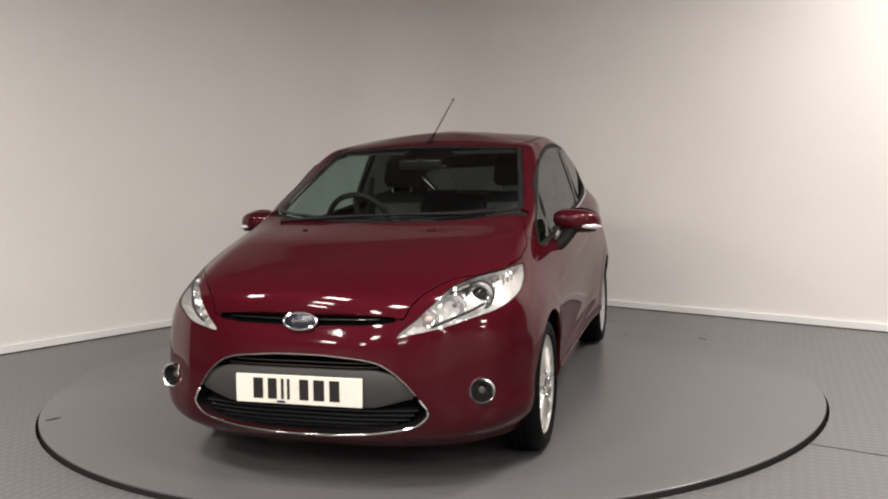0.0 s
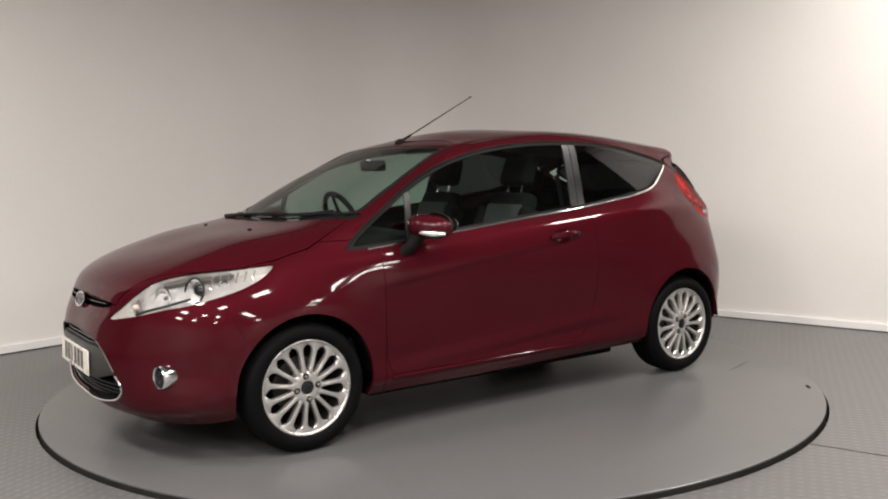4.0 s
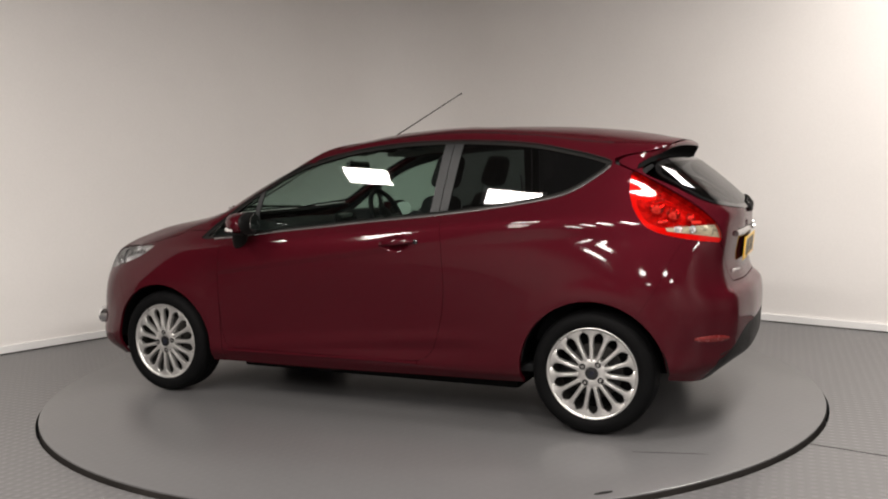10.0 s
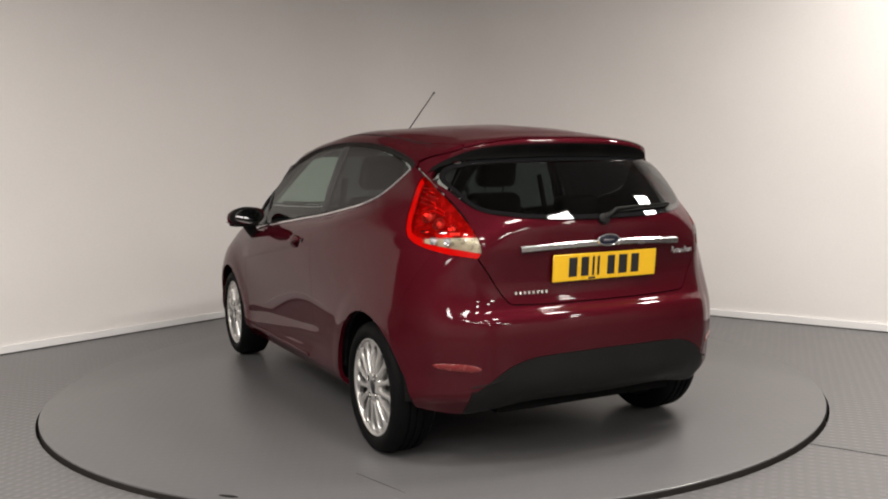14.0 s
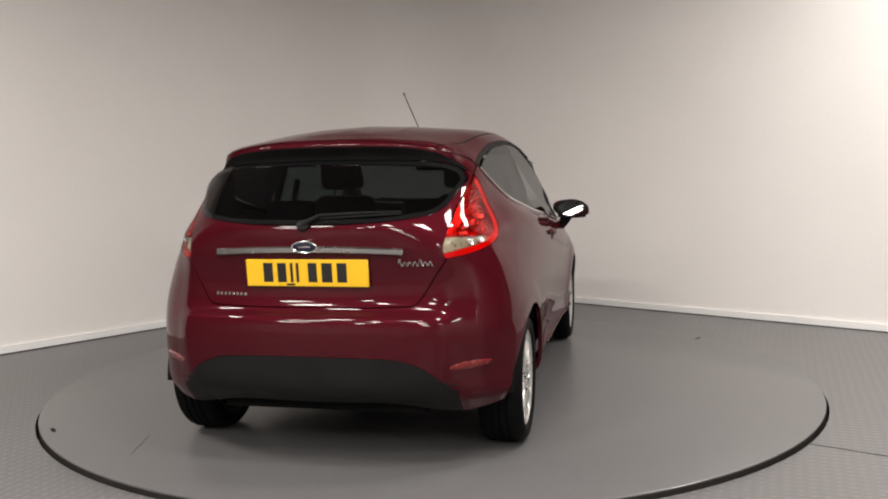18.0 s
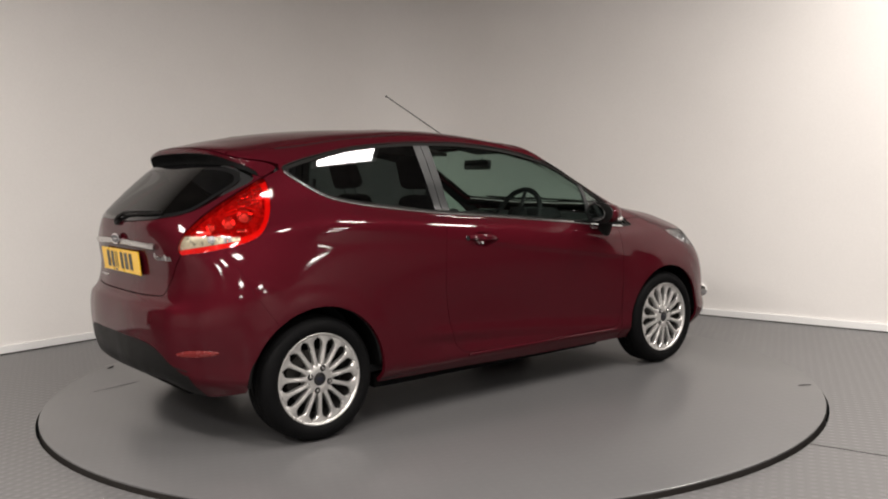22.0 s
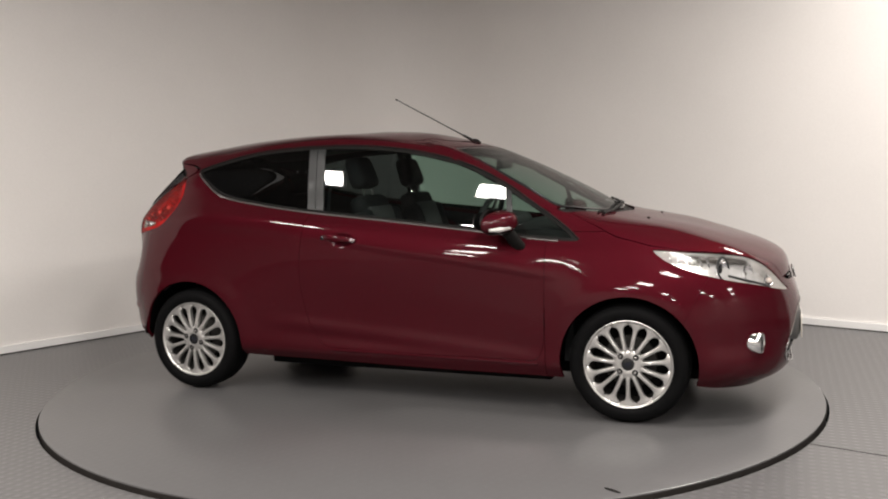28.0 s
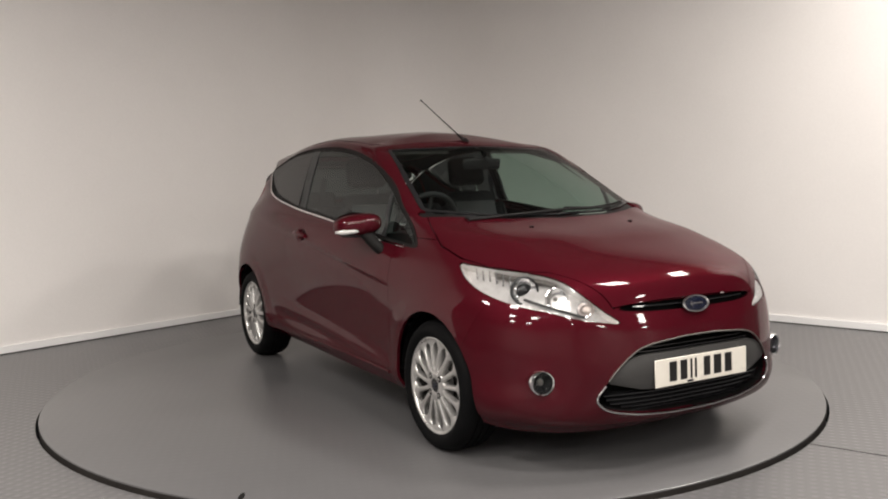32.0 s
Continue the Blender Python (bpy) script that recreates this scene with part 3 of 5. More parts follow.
def pair(name, p, material, parent, depth=0.014, label=""):
    """The panel on the left and its twin on the right."""
    return sheet(name, p, material, parent, depth, label), sheet(name, mirrored(p), material, parent, depth, label)


def whole(p):
    return joined(p, mirrored(p))


def interp(xs, ys):
    xs, ys = np.array(xs, float), np.array(ys, float)
    o = np.argsort(xs)
    return lambda q: np.interp(q, xs[o], ys[o])


XZ, YZ, XY = [0, 2], [1, 2], [0, 1]

car = new("hatchback_car")
tagged(car, "dark red metallic three-door hatchback car parked on a revolving platform", "car")

body = skin(CAGE, 20, 10)

# wheel arches
AXLE_F, AXLE_R, HUB_Z = 1.2445, -1.2445, 0.290
ARCH_F, ARCH_R = 0.331, 0.340


def arch(cx, r):
    return lambda q: np.where(q[:, 1] > 0.45, np.hypot(q[:, 0] - cx, q[:, 2] - HUB_Z) - r, 1.0)


for cx, r in ((AXLE_F, ARCH_F), (AXLE_R, ARCH_R)):
    _, body = cut(body, arch(cx, r))

# side window opening
DLO = smooth2([(1.0, .880), (.736, .893), (.536, .918), (.135, .958), (-.152, .987), (-.454, 1.015), (-.728, 1.048), (-1.0, 1.09), (-1.113, 1.122), (-1.21, 1.180), (-1.285, 1.238), (-1.292, 1.256),
               (-1.225, 1.283), (-1.107, 1.313), (-.9, 1.354), (-.604, 1.377), (-.309, 1.379), (-.103, 1.366), (.132, 1.333), (.380, 1.269), (.565, 1.182), (.655, 1.130), (.742, 1.072), (.852, .998), (.938, .936), (.985, .893)], 4)
dlo_sd = sd(DLO)


def dlo(q):
    return np.where((q[:, 1] > 0.42) & (q[:, 2] > 0.84), dlo_sd(q[:, XZ]), 1.0)


side_light, body = cut(body, dlo)

# windscreen
screen_y = interp([.96, .99, 1.17, 1.345, 1.45], [.680, .670, .610, .538, .497])
screen_base = interp([0, .3, .5, .62, .7], [1.10, 1.065, .985, .90, .84])
screen_top = interp([0, .3, .47, .6], [.315, .305, .285, .26])


def screen(q):
    x, y, z = q.T
    f = np.maximum(np.maximum(y - screen_y(z), x - screen_base(y)), screen_top(y) - x)
    return np.where((x > 0.1) & (z > 0.9), f, 1.0)


windscreen, body = split(body, screen, 0.0015)

# rear window, tailgate, spoiler
REAR_GLASS = smooth2([(-.3, 1.033), (0, 1.027), (.3, 1.034), (.42, 1.046), (.50, 1.062), (.540, 1.092), (.568, 1.145), (.592, 1.200), (.560, 1.243), (.47, 1.270), (.3, 1.280), (0, 1.285), (-.3, 1.280)], 5)
rear_sd = sd(REAR_GLASS)
TAILGATE = smooth2([(-.4, .692), (0, .690), (.38, .694), (.438, .700), (.462, .725), (.520, .82), (.560, .885), (.565, .94), (.562, .98), (.570, 1.06), (.588, 1.13), (.602, 1.20), (.595, 1.262), (.50, 1.315), (.3, 1.355), (0, 1.368), (-.4, 1.36)], 5)
gate_sd = sd(TAILGATE)
rear_glass, body = split(body, lambda q: np.where(q[:, 0] < -1.3, rear_sd(q[:, YZ]), 1.0), 0.0015)

# head and tail lamps
HEAD = smooth2([(1.590, .622), (1.50, .668), (1.40, .722), (1.27, .782), (1.07, .812), (.84, .825), (.66, .836), (.612, .836), (.645, .795), (.72, .757), (.80, .733), (.92, .708), (1.04, .688), (1.18, .671), (1.36, .644), (1.50, .628)], 4)
head_sd = sd(HEAD)
head_lamp, body = split(body, lambda q: np.where((q[:, 0] > 1.2) & (q[:, 1] > 0.3), head_sd(np.stack([q[:, 0] - q[:, 1], q[:, 2]], 1)), 1.0))
TAIL = smooth2([(-.785, 1.212), (-.750, 1.165), (-.728, 1.10), (-.720, 1.03), (-.742, .972), (-.80, .940), (-.98, .906), (-1.16, .888), (-1.232, .888), (-1.236, .93), (-1.195, .985), (-1.05, 1.082), (-.885, 1.168), (-.815, 1.207)], 4)
tail_sd = sd(TAIL)
tail_lamp, body = split(body, lambda q: np.where((q[:, 0] < -1.25) & (q[:, 1] > 0.4), tail_sd(np.stack([q[:, 0] + q[:, 1], q[:, 2]], 1)), 1.0))

# openings in the nose
MOUTH = smooth2([(-.14, .238), (0, .236), (.14, .239), (.36, .262), (.455, .290), (.487, .328), (.458, .385), (.390, .468), (.31, .522), (.146, .546), (0, .55), (-.146, .546)], 5)
mouth_sd = sd(MOUTH)
SLOT = smooth2([(-.2, .656), (0, .655), (.15, .657), (.27, .660), (.368, .672), (.376, .680), (.2, .694), (0, .695), (-.2, .694)], 5)
slot_sd = sd(SLOT)
mouth_skin, body = cut(body, lambda q: np.where(q[:, 0] > 1.6, mouth_sd(q[:, YZ]), 1.0))
slot_skin, body = cut(body, lambda q: np.where(q[:, 0] > 1.6, slot_sd(q[:, YZ]), 1.0))
FOG = np.array((1.832, .668, .398))
fog_skin, body = cut(body, lambda q: np.linalg.norm((q - FOG), axis=1) - 0.052)

# bonnet, scuttle
bonnet_y = interp([1.99, 1.93, 1.875, 1.777, 1.65, 1.50, 1.34, 1.175, 1.02, .93, .8], [.375, .40, .45, .53, .612, .690, .724, .724, .685, .655, .62])
bonnet_rear = interp([0, .3, .5, .62, .7], [1.155, 1.115, 1.03, .955, .90])
bonnet_front = interp([0, .2, .36, .42, .6], [.700, .698, .686, .668, .63])


def bonnet_f(q):
    x, y, z = q.T
    f = np.maximum(y - bonnet_y(x), bonnet_rear(y) - x)
    return np.where(x > 0.8, np.where(x > 1.7, np.maximum(f, bonnet_front(y) - z), f), 1.0)


bonnet, body = split(body, bonnet_f, 0.0022)
scuttle, body = cut(body, lambda q: np.where(q[:, 2] > 0.9, np.maximum(np.maximum(q[:, 1] - screen_y(q[:, 2]) - 0.02, screen_base(q[:, 1]) - q[:, 0]), q[:, 0] - bonnet_rear(q[:, 1]) - 0.002), 1.0))

# tail
gate, body = split(body, lambda q: np.where(q[:, 0] < -1.3, gate_sd(q[:, YZ]), 1.0), 0.0025)
spoiler, gate = split(gate, lambda q: 1.27 - 0.05 * np.clip((np.abs(q[:, 1]) - 0.5) / 0.1, 0, 1) - q[:, 2], 0.001)
lip_z = interp([0, .2, .3, .4, .47, .53, .575, .61], [1.341, 1.338, 1.334, 1.324, 1.307, 1.280, 1.245, 1.20])
visor, spoiler = split(spoiler, lambda q: q[:, 2] - lip_z(np.abs(q[:, 1])), 0.0005)
VALANCE = smooth2([(0, .50), (.30, .495), (.39, .484), (.48, .449), (.585, .355)], 6, False)
valance_top = interp(VALANCE[:, 0], VALANCE[:, 1])
valance, body = split(body, lambda q: np.where((q[:, 0] < -1.4) & (q[:, 1] < .64), np.maximum(q[:, 2] - valance_top(q[:, 1]), q[:, 1] - 0.60), 1.0), 0.001)
rear_seam = interp([0, .56, .70, .80, .90, 2], [-1.44, -1.45, -1.54, -1.58, -1.63, -1.63])
rear_bumper, body = split(body, lambda q: np.where(q[:, 2] < .93, q[:, 0] - rear_seam(q[:, 2]), 1.0), 0.0004)

# nose
front_seam = interp([0, .5, .72, .9], [1.50, 1.505, 1.615, 1.70])
front_bumper, body = split(body, lambda q: np.where(q[:, 0] > 1.3, front_seam(q[:, 2]) - q[:, 0], 1.0), 0.0005)

# door, wing, roof
DOOR = smooth2([(.842, 1.02), (.842, .90), (.841, .70), (.838, .52), (.824, .34), (.79, .288), (.70, .283), (.385, .281), (-.30, .285), (-.385, .297), (-.44, .345), (-.497, .51), (-.519, .685), (-.503, .90), (-.485, 1.02), (-.485, 1.12), (0, 1.1), (.5, 1.05)], 5)
door_sd = sd(DOOR)
door, body = split(body, lambda q: np.where((q[:, 1] > .5) & (q[:, 2] < 1.1), door_sd(q[:, XZ]), 1.0))
DISH, DISH_A, DISH_B, DISH_DEEP = (-.262, .874), .082, .044, .024


def dish_r(q):
    return np.hypot((q[:, 0] - DISH[0]) / DISH_A, (q[:, 2] - DISH[1]) / DISH_B)


def dished(p):
    """Sinks the piece behind the door handle into a shallow cup."""
    v, n = p[0].copy(), p[1].copy()
    f = np.clip(1 - dish_r(v) ** 2, 0, 1)
    g = 4 * DISH_DEEP * f
    n[:, 0] -= g * (v[:, 0] - DISH[0]) / DISH_A ** 2
    n[:, 2] -= g * (v[:, 2] - DISH[1]) / DISH_B ** 2
    v -= p[1] * (DISH_DEEP * f ** 2)[:, None]
    return v, n / np.linalg.norm(n, axis=1, keepdims=True), p[2]


handle_cup, door = cut(door, lambda q: (dish_r(q) - 1) * DISH_B)
for ring in (.85, .7, .55, .4, .25):
    inner, outer = cut(handle_cup, lambda q: (dish_r(q) - ring) * DISH_B)
    handle_cup = joined(inner, outer)
handle_cup = dished(handle_cup)
wing, body = split(body, lambda q: np.maximum(0.84 - q[:, 0], q[:, 2] - 0.922), 0.0015)
roof_y = interp([.4, .25, .1, -.18, -.8, -1.26, -1.6], [.478, .50, .53, .545, .537, .518, .45])
roof, body_side = split(body, lambda q: np.where(q[:, 2] > 1.2, q[:, 1] - roof_y(q[:, 0]), 1.0), 0.003)

sheet("bonnet", whole(bonnet), PAINT, car)
sheet("front_bumper", whole(front_bumper), PAINT, car)
sheet("rear_bumper", whole(rear_bumper), PAINT, car)
tailgate = sheet("tailgate", whole(gate), PAINT, car)
sheet("roof", whole(roof), PAINT, car)
sheet("spoiler", whole(spoiler), PAINT, tailgate, 0.05)
# black here paints in the shade under the spoiler lip
sheet("spoiler_underside", whole(visor), UNDER, tailgate, 0.03, "underside of the roof spoiler, its shade put into a black colour")
sheet("rear_valance", whole(valance), PLASTIC, car, label="black plastic lower rear bumper insert")
sheet("scuttle_panel", whole(moved(scuttle, -0.012)), PLASTIC, car, label="black plastic scuttle panel")
doors = pair("door", door, PAINT, car)
pair("front_wing", wing, PAINT, car)
pair("body_side", body_side, PAINT, car, 0.02)

# ---- glass ----
REAR_TERMS = [(0, 0), (1, 0), (0, 1), (0, 2)]
edge, light = cut(side_light, lambda q: -0.016 - dlo_sd(q[:, XZ]))
pair("window_seal", moved(edge, -0.002), RUBBER, car, 0.012, "black rubber window surround")
pillar_f = interp([.9, 1.017, 1.341, 1.45], [-.398, -.411, -.448, -.46])
pillar_r = interp([.9, 1.029, 1.351, 1.45], [-.494, -.509, -.548, -.56])
rear_side, rest = cut(light, lambda q: q[:, 0] - pillar_r(q[:, 2]))
pillar, rest = cut(rest, lambda q: q[:, 0] - pillar_f(q[:, 2]))
pillar_front, pillar_back = split(pillar, lambda q: (pillar_f(q[:, 2]) + pillar_r(q[:, 2])) / 2 - q[:, 0], 0.002)
divider = interp([.85, .914, 1.118, 1.3], [.660, .652, .626, .605])
quarter, rest = cut(rest, lambda q: divider(q[:, 2]) + 0.014 - q[:, 0])
bar, front_side = cut(rest, lambda q: divider(q[:, 2]) - 0.014 - q[:, 0])
pair("pillar_cover", pillar_front, GREY_PLASTIC, car, 0.01, "dark grey window pillar cover")
pair("pillar_cover", pillar_back, GREY_PLASTIC, car, 0.01, "dark grey window pillar cover")
pair("window_divider", bar, GREY_PLASTIC, car, 0.01)
for nm, pc, mt in (("quarter_window", quarter, GLASS), ("door_window", front_side, GLASS), ("rear_side_window", rear_side, PRIVACY)):
    even = lean(fair(pc, 1, REAR_TERMS), 1, 1.12, 0.045) if pc is rear_side else fair(pc, 1, SIDE_TERMS)
    for ob in pair(nm, moved(even, -0.005), mt, car, 0.004, "dark privacy glass" if mt is PRIVACY else "lightly tinted glass"):
        ob.visible_shadow = False


def inset(f, by):
    return lambda q: -by - f(q)


frit, glass = cut(windscreen, inset(screen, 0.022))
sheet("windscreen_surround", whole(moved(frit, -0.002)), GLOSS_BLACK, car, 0.006, "black windscreen border")
sheet("windscreen", whole(moved(fair(glass, 0, END_TERMS), -0.002)), SCREEN, car, 0.004, "clear tinted windscreen").visible_shadow = False
even, crown = fair(rear_glass, 0, [(0, 0), (0, 1), (2, 0), (2, 1)]), fair(rear_glass, 0, [(0, 0), (0, 1), (2, 0), (2, 1), (4, 0)])
rear_glass = lean((even[0] * 0.25 + crown[0] * 0.75, even[1] * 0.25 + crown[1] * 0.75, crown[2]), 0, 1.035, -0.31, 0.85)
frit, glass = cut(rear_glass, lambda q: -0.018 - rear_sd(q[:, YZ]))
rear_frit = sheet("rear_window_surround", whole(moved(frit, -0.002)), FRIT, tailgate, 0.006, "black rear window border")
sheet("rear_window", whole(moved(glass, -0.002)), PRIVACY, tailgate, 0.004, "dark privacy rear window").visible_shadow = False

# ---- car: places on the skin ----
FULL = skin(CAGE, 20, 10)
VIEWS = {"side": (FULL[0][:, 1] > 0.5, XZ), "rear": (FULL[0][:, 0] < -1.35, YZ), "front": (FULL[0][:, 0] > 1.35, YZ), "top": (FULL[0][:, 2] > 0.75, XY)}


def skin_at(view, a, b, out=0.0):
    """The point of the skin seen at (a, b) in a view, and its normal; a may lie on the right side (negative y)."""
    keep, axes = VIEWS[view]
    flip_y = (axes == YZ and a < 0)
    a2 = abs(a) if axes == YZ else a
    b2 = abs(b) if axes == XY else b
    v, n = FULL[0][keep], FULL[1][keep]
    d = np.hypot(v[:, axes[0]] - a2, v[:, axes[1]] - b2)
    k = np.argsort(d)[:5]
    w = 1 / (d[k] + 1e-5) ** 2
    w /= w.sum()
    p, q = (v[k] * w[:, None]).sum(0), (n[k] * w[:, None]).sum(0)
    p[axes[0]], p[axes[1]] = a2, b2
    q /= np.linalg.norm(q)
    p = p + q * out
    if flip_y or (axes == XY and b < 0):
        p, q = p * FLIP, q * FLIP
    return Vector(p), Vector(q)


def bm_join(*bms):
    out = bmesh.new()
    for b in bms:
        me = bpy.data.meshes.new("tmp")
        b.to_mesh(me)
        b.free()
        out.from_mesh(me)
        bpy.data.meshes.remove(me)
    return out


def facing(p, n, up=(0, 0, 1)):
    """A pose at p whose z axis is n."""
    n = Vector(n).normalized()
    x = Vector(up).cross(n).normalized()
    y = n.cross(x)
    return Matrix.Translation(p) @ Matrix((x, y, n)).transposed().to_4x4()


def placed(bm, m):
    bm.transform(m)
    return bm


def both(name, make, material, parent=None, label=""):
    """Builds a part for the left side and its mirror image for the right."""
    obs = []
    for side in (1, -1):
        bm = make()
        if side < 0:
            bm.transform(Matrix.Diagonal((1, -1, 1, 1)))
        par = parent[0 if side > 0 else 1] if isinstance(parent, (tuple, list)) else (parent or car)
        obs.append(part(name, bm, material, par, label))
    return obs


def oval_bm(rx, ry, h, dome=0.0, n=40, rings=4):
    """A domed oval plate lying in xy, its foot at z = 0."""
    bm = bmesh.new()
    rows = []
    for k in range(rings + 1):
        f = 1 - k / (rings + 1)
        z = h + dome * (1 - f * f)
        rows.append([bm.verts.new((rx * f * math.cos(2 * math.pi * i / n), ry * f * math.sin(2 * math.pi * i / n), z)) for i in range(n)])
    foot = [bm.verts.new((rx * math.cos(2 * math.pi * i / n), ry * math.sin(2 * math.pi * i / n), 0)) for i in range(n)]
    for i in range(n):
        bm.faces.new((foot[i], foot[(i + 1) % n], rows[0][(i + 1) % n], rows[0][i]))
        for a, b in zip(rows, rows[1:]):
            bm.faces.new((a[i], a[(i + 1) % n], b[(i + 1) % n], b[i]))
    bm.faces.new(rows[-1])
    return bm


def ring_bm(rx, ry, r, n=48, sides=8):
    return tube_bm([(rx * math.cos(2 * math.pi * k / n), ry * math.sin(2 * math.pi * k / n), 0) for k in range(n)], r, sides, True)


# ---- wheels ----
def spoke_bm(angle):
    """One tapered spoke, raised along its middle and forked out into the rim."""
    bm = bmesh.new()
    rows = []
    for r, w, y, th in ((.050, .0105, .003, .020), (.068, .0122, .006, .020), (.082, .0100, .007, .019), (.108, .0098, .006, .018), (.134, .0102, .004, .017), (.152, .0110, .003, .016), (.165, .0126, .002, .015), (.174, .0160, .0015, .014), (.180, .0215, .001, .013), (.1845, .0290, .001, .013), (.188, .0390, .001, .012), (.201, .0415, .002, .011)):
        prof = ((-w, y - 0.006), (-w * 0.72, y - 0.0005), (0, y + 0.002), (w * 0.72, y - 0.0005), (w, y - 0.006), (w * 0.8, y - th - 0.012), (-w * 0.8, y - th - 0.012))
        rows.append([bm.verts.new((r, h, t)) for t, h in prof])
    for a, b in zip(rows, rows[1:]):
        for i in range(7):
            bm.faces.new((a[i], a[(i + 1) % 7], b[(i + 1) % 7], b[i]))
    bm.faces.new(rows[0])
    bm.faces.new(rows[-1][::-1])
    bm.transform(Matrix.Rotation(angle, 4, "Y"))
    return bm


def wheel_parts(place):
    barrel = lathe_bm([(.2165, .003), (.2155, .008), (.2110, .0095), (.2060, .0075), (.2020, .003), (.1985, -.006), (.1975, -.022), (.2060, -.024), (.2120, -.010)], 72, "Y", closed=True)
    hub = lathe_bm([(.0, -.004), (.030, -.004), (.0315, .006), (.036, .0075), (.064, .0060), (.071, .001), (.074, -.008), (.072, -.05), (.0, -.05)], 48, "Y")
    wheel = part("wheel", barrel, ALLOY, car, "silver multi-spoke alloy wheel")
    part("hub", hub, ALLOY, wheel)
    part("barrel", lathe_bm([(.1985, -.022), (.1960, -.03), (.1900, -.10), (.2020, -.155), (.2150, -.172), (.2150, -.178), (.1970, -.165), (.1850, -.10), (.1900, -.022)], 64, "Y", closed=True), STEEL_DARK, wheel, "inside of the rim, its shade put into a dark colour")
    first = part("spoke", spoke_bm(0.0), ALLOY, wheel)
    for k in range(1, 15):
        sp = new("spoke", first.data)
        sp.parent = wheel
        sp.matrix_basis = Matrix.Rotation(2 * math.pi * k / 15, 4, "Y")
    prof = [(.206, .000), (.2175, .012), (.2300, .0195), (.2450, .0215), (.2620, .0185), (.2760, .0080), (.2850, -.0060), (.2885, -.0200)]
    for g in (-.045, -.078, -.111):
        prof += [(.2903, g + .005), (.2835, g + .0035), (.2835, g - .0035), (.2903, g - .005)]
    prof += [(.2885, -.1380), (.2850, -.1520), (.2760, -.1660), (.2620, -.1760), (.2450, -.1790), (.2300, -.1770), (.2100, -.1680), (.200, -.150)]
    part("tyre", lathe_bm(prof, 96, "Y", closed=True), TYRE, wheel, "black low-profile tyre")
    cap = placed(oval_bm(.0300, .0300, .004, .003, 32), Matrix.Translation((0, .000, 0)) @ Matrix.Rotation(-math.pi / 2, 4, "X"))
    capo = part("centre_cap", cap, GLOSS_BLACK, wheel, "dark wheel centre cap")
    part("cap_emblem", placed(oval_bm(.015, .0075, .0012, .0006, 28), Matrix.Translation((0, .0065, 0)) @ Matrix.Rotation(-math.pi / 2, 4, "X")), BLUE, capo, "small blue oval emblem")
    for k in range(4):
        a = math.radians(90 * k)
        nut = lathe_bm([(.0, .0065), (.0070, .0065), (.0088, .0045), (.0088, -.002), (0, -.002)], 6, "Y", (0.0520 * math.cos(a), .006, .0520 * math.sin(a)))
        part("wheel_nut", nut, SATIN, wheel)
        # black disc on the hub paints the dark of the nut's recess
        part("nut_recess_shade", lathe_bm([(.0, .0005), (.0110, .0005), (.0135, .0018), (.0150, .0005), (.0150, -.004), (0, -.004)], 24, "Y", (0.0520 * math.cos(a), .0068, .0520 * math.sin(a))), GLOSS_BLACK, wheel)
    part("brake_disc", lathe_bm([(0, -.075), (.128, -.075), (.130, -.080), (.130, -.095), (.06, -.097), (0, -.10)], 48, "Y"), STEEL_DARK, wheel, "dull dark brake disc")
    part("brake_drum_shield", lathe_bm([(0, -.112), (.180, -.112), (.184, -.118), (0, -.12)], 40, "Y"), UNDER, wheel)
    wheel.matrix_basis = place
    return wheel


# each wheel came to rest at a turn of its own
for ax, yy, spin_left, spin_right in ((AXLE_F, .806, 278, 42), (AXLE_R, .798, 55, 162)):
    wheel_parts(pose(ax, yy, HUB_Z, 0, spin_left, 0))
    wheel_parts(pose(ax, -yy, HUB_Z, 0, spin_right, 180))


def liner_bm(cx, r):
    bm = bmesh.new()
    rows = []
    for k in range(33):
        a = math.radians(2 + 176 * k / 32)
        c, s = math.cos(a), math.sin(a)
        rows.append([bm.verts.new((cx + rr * c, y, HUB_Z + rr * s)) for rr, y in ((r + .002, .800), (r + .008, .79), (r + .008, .47), (r - .20, .45), (.02, .45))])
    for a, b in zip(rows, rows[1:]):
        for i in range(4):
            bm.faces.new((a[i], a[i + 1], b[i + 1], b[i]))
    return bm


for cx, r in ((AXLE_F, ARCH_F), (AXLE_R, ARCH_R)):
    both("wheel_arch_liner", lambda: liner_bm(cx, r), UNDER, None, "black wheel arch liner")

# the first, wide slab also stands in for the dark shade below the sills
under = bm_join(box_bm((1.66, 1.26, .08), (0.0, 0, .182), .02), box_bm((.95, 0.90, .06), (1.30, 0, .180), .02), box_bm((.85, 0.90, .06), (-1.30, 0, .26), .02),
                box_bm((.42, .5, .10), (-1.50, -.1, .295), .05), box_bm((.14, 1.46, .05), (AXLE_R, 0, .27), .02), box_bm((.10, 1.40, .05), (AXLE_F, 0, .27), .02))
part("underbody", under, UNDER, car, "black underbody, its wide slab standing in for the shade under the car")

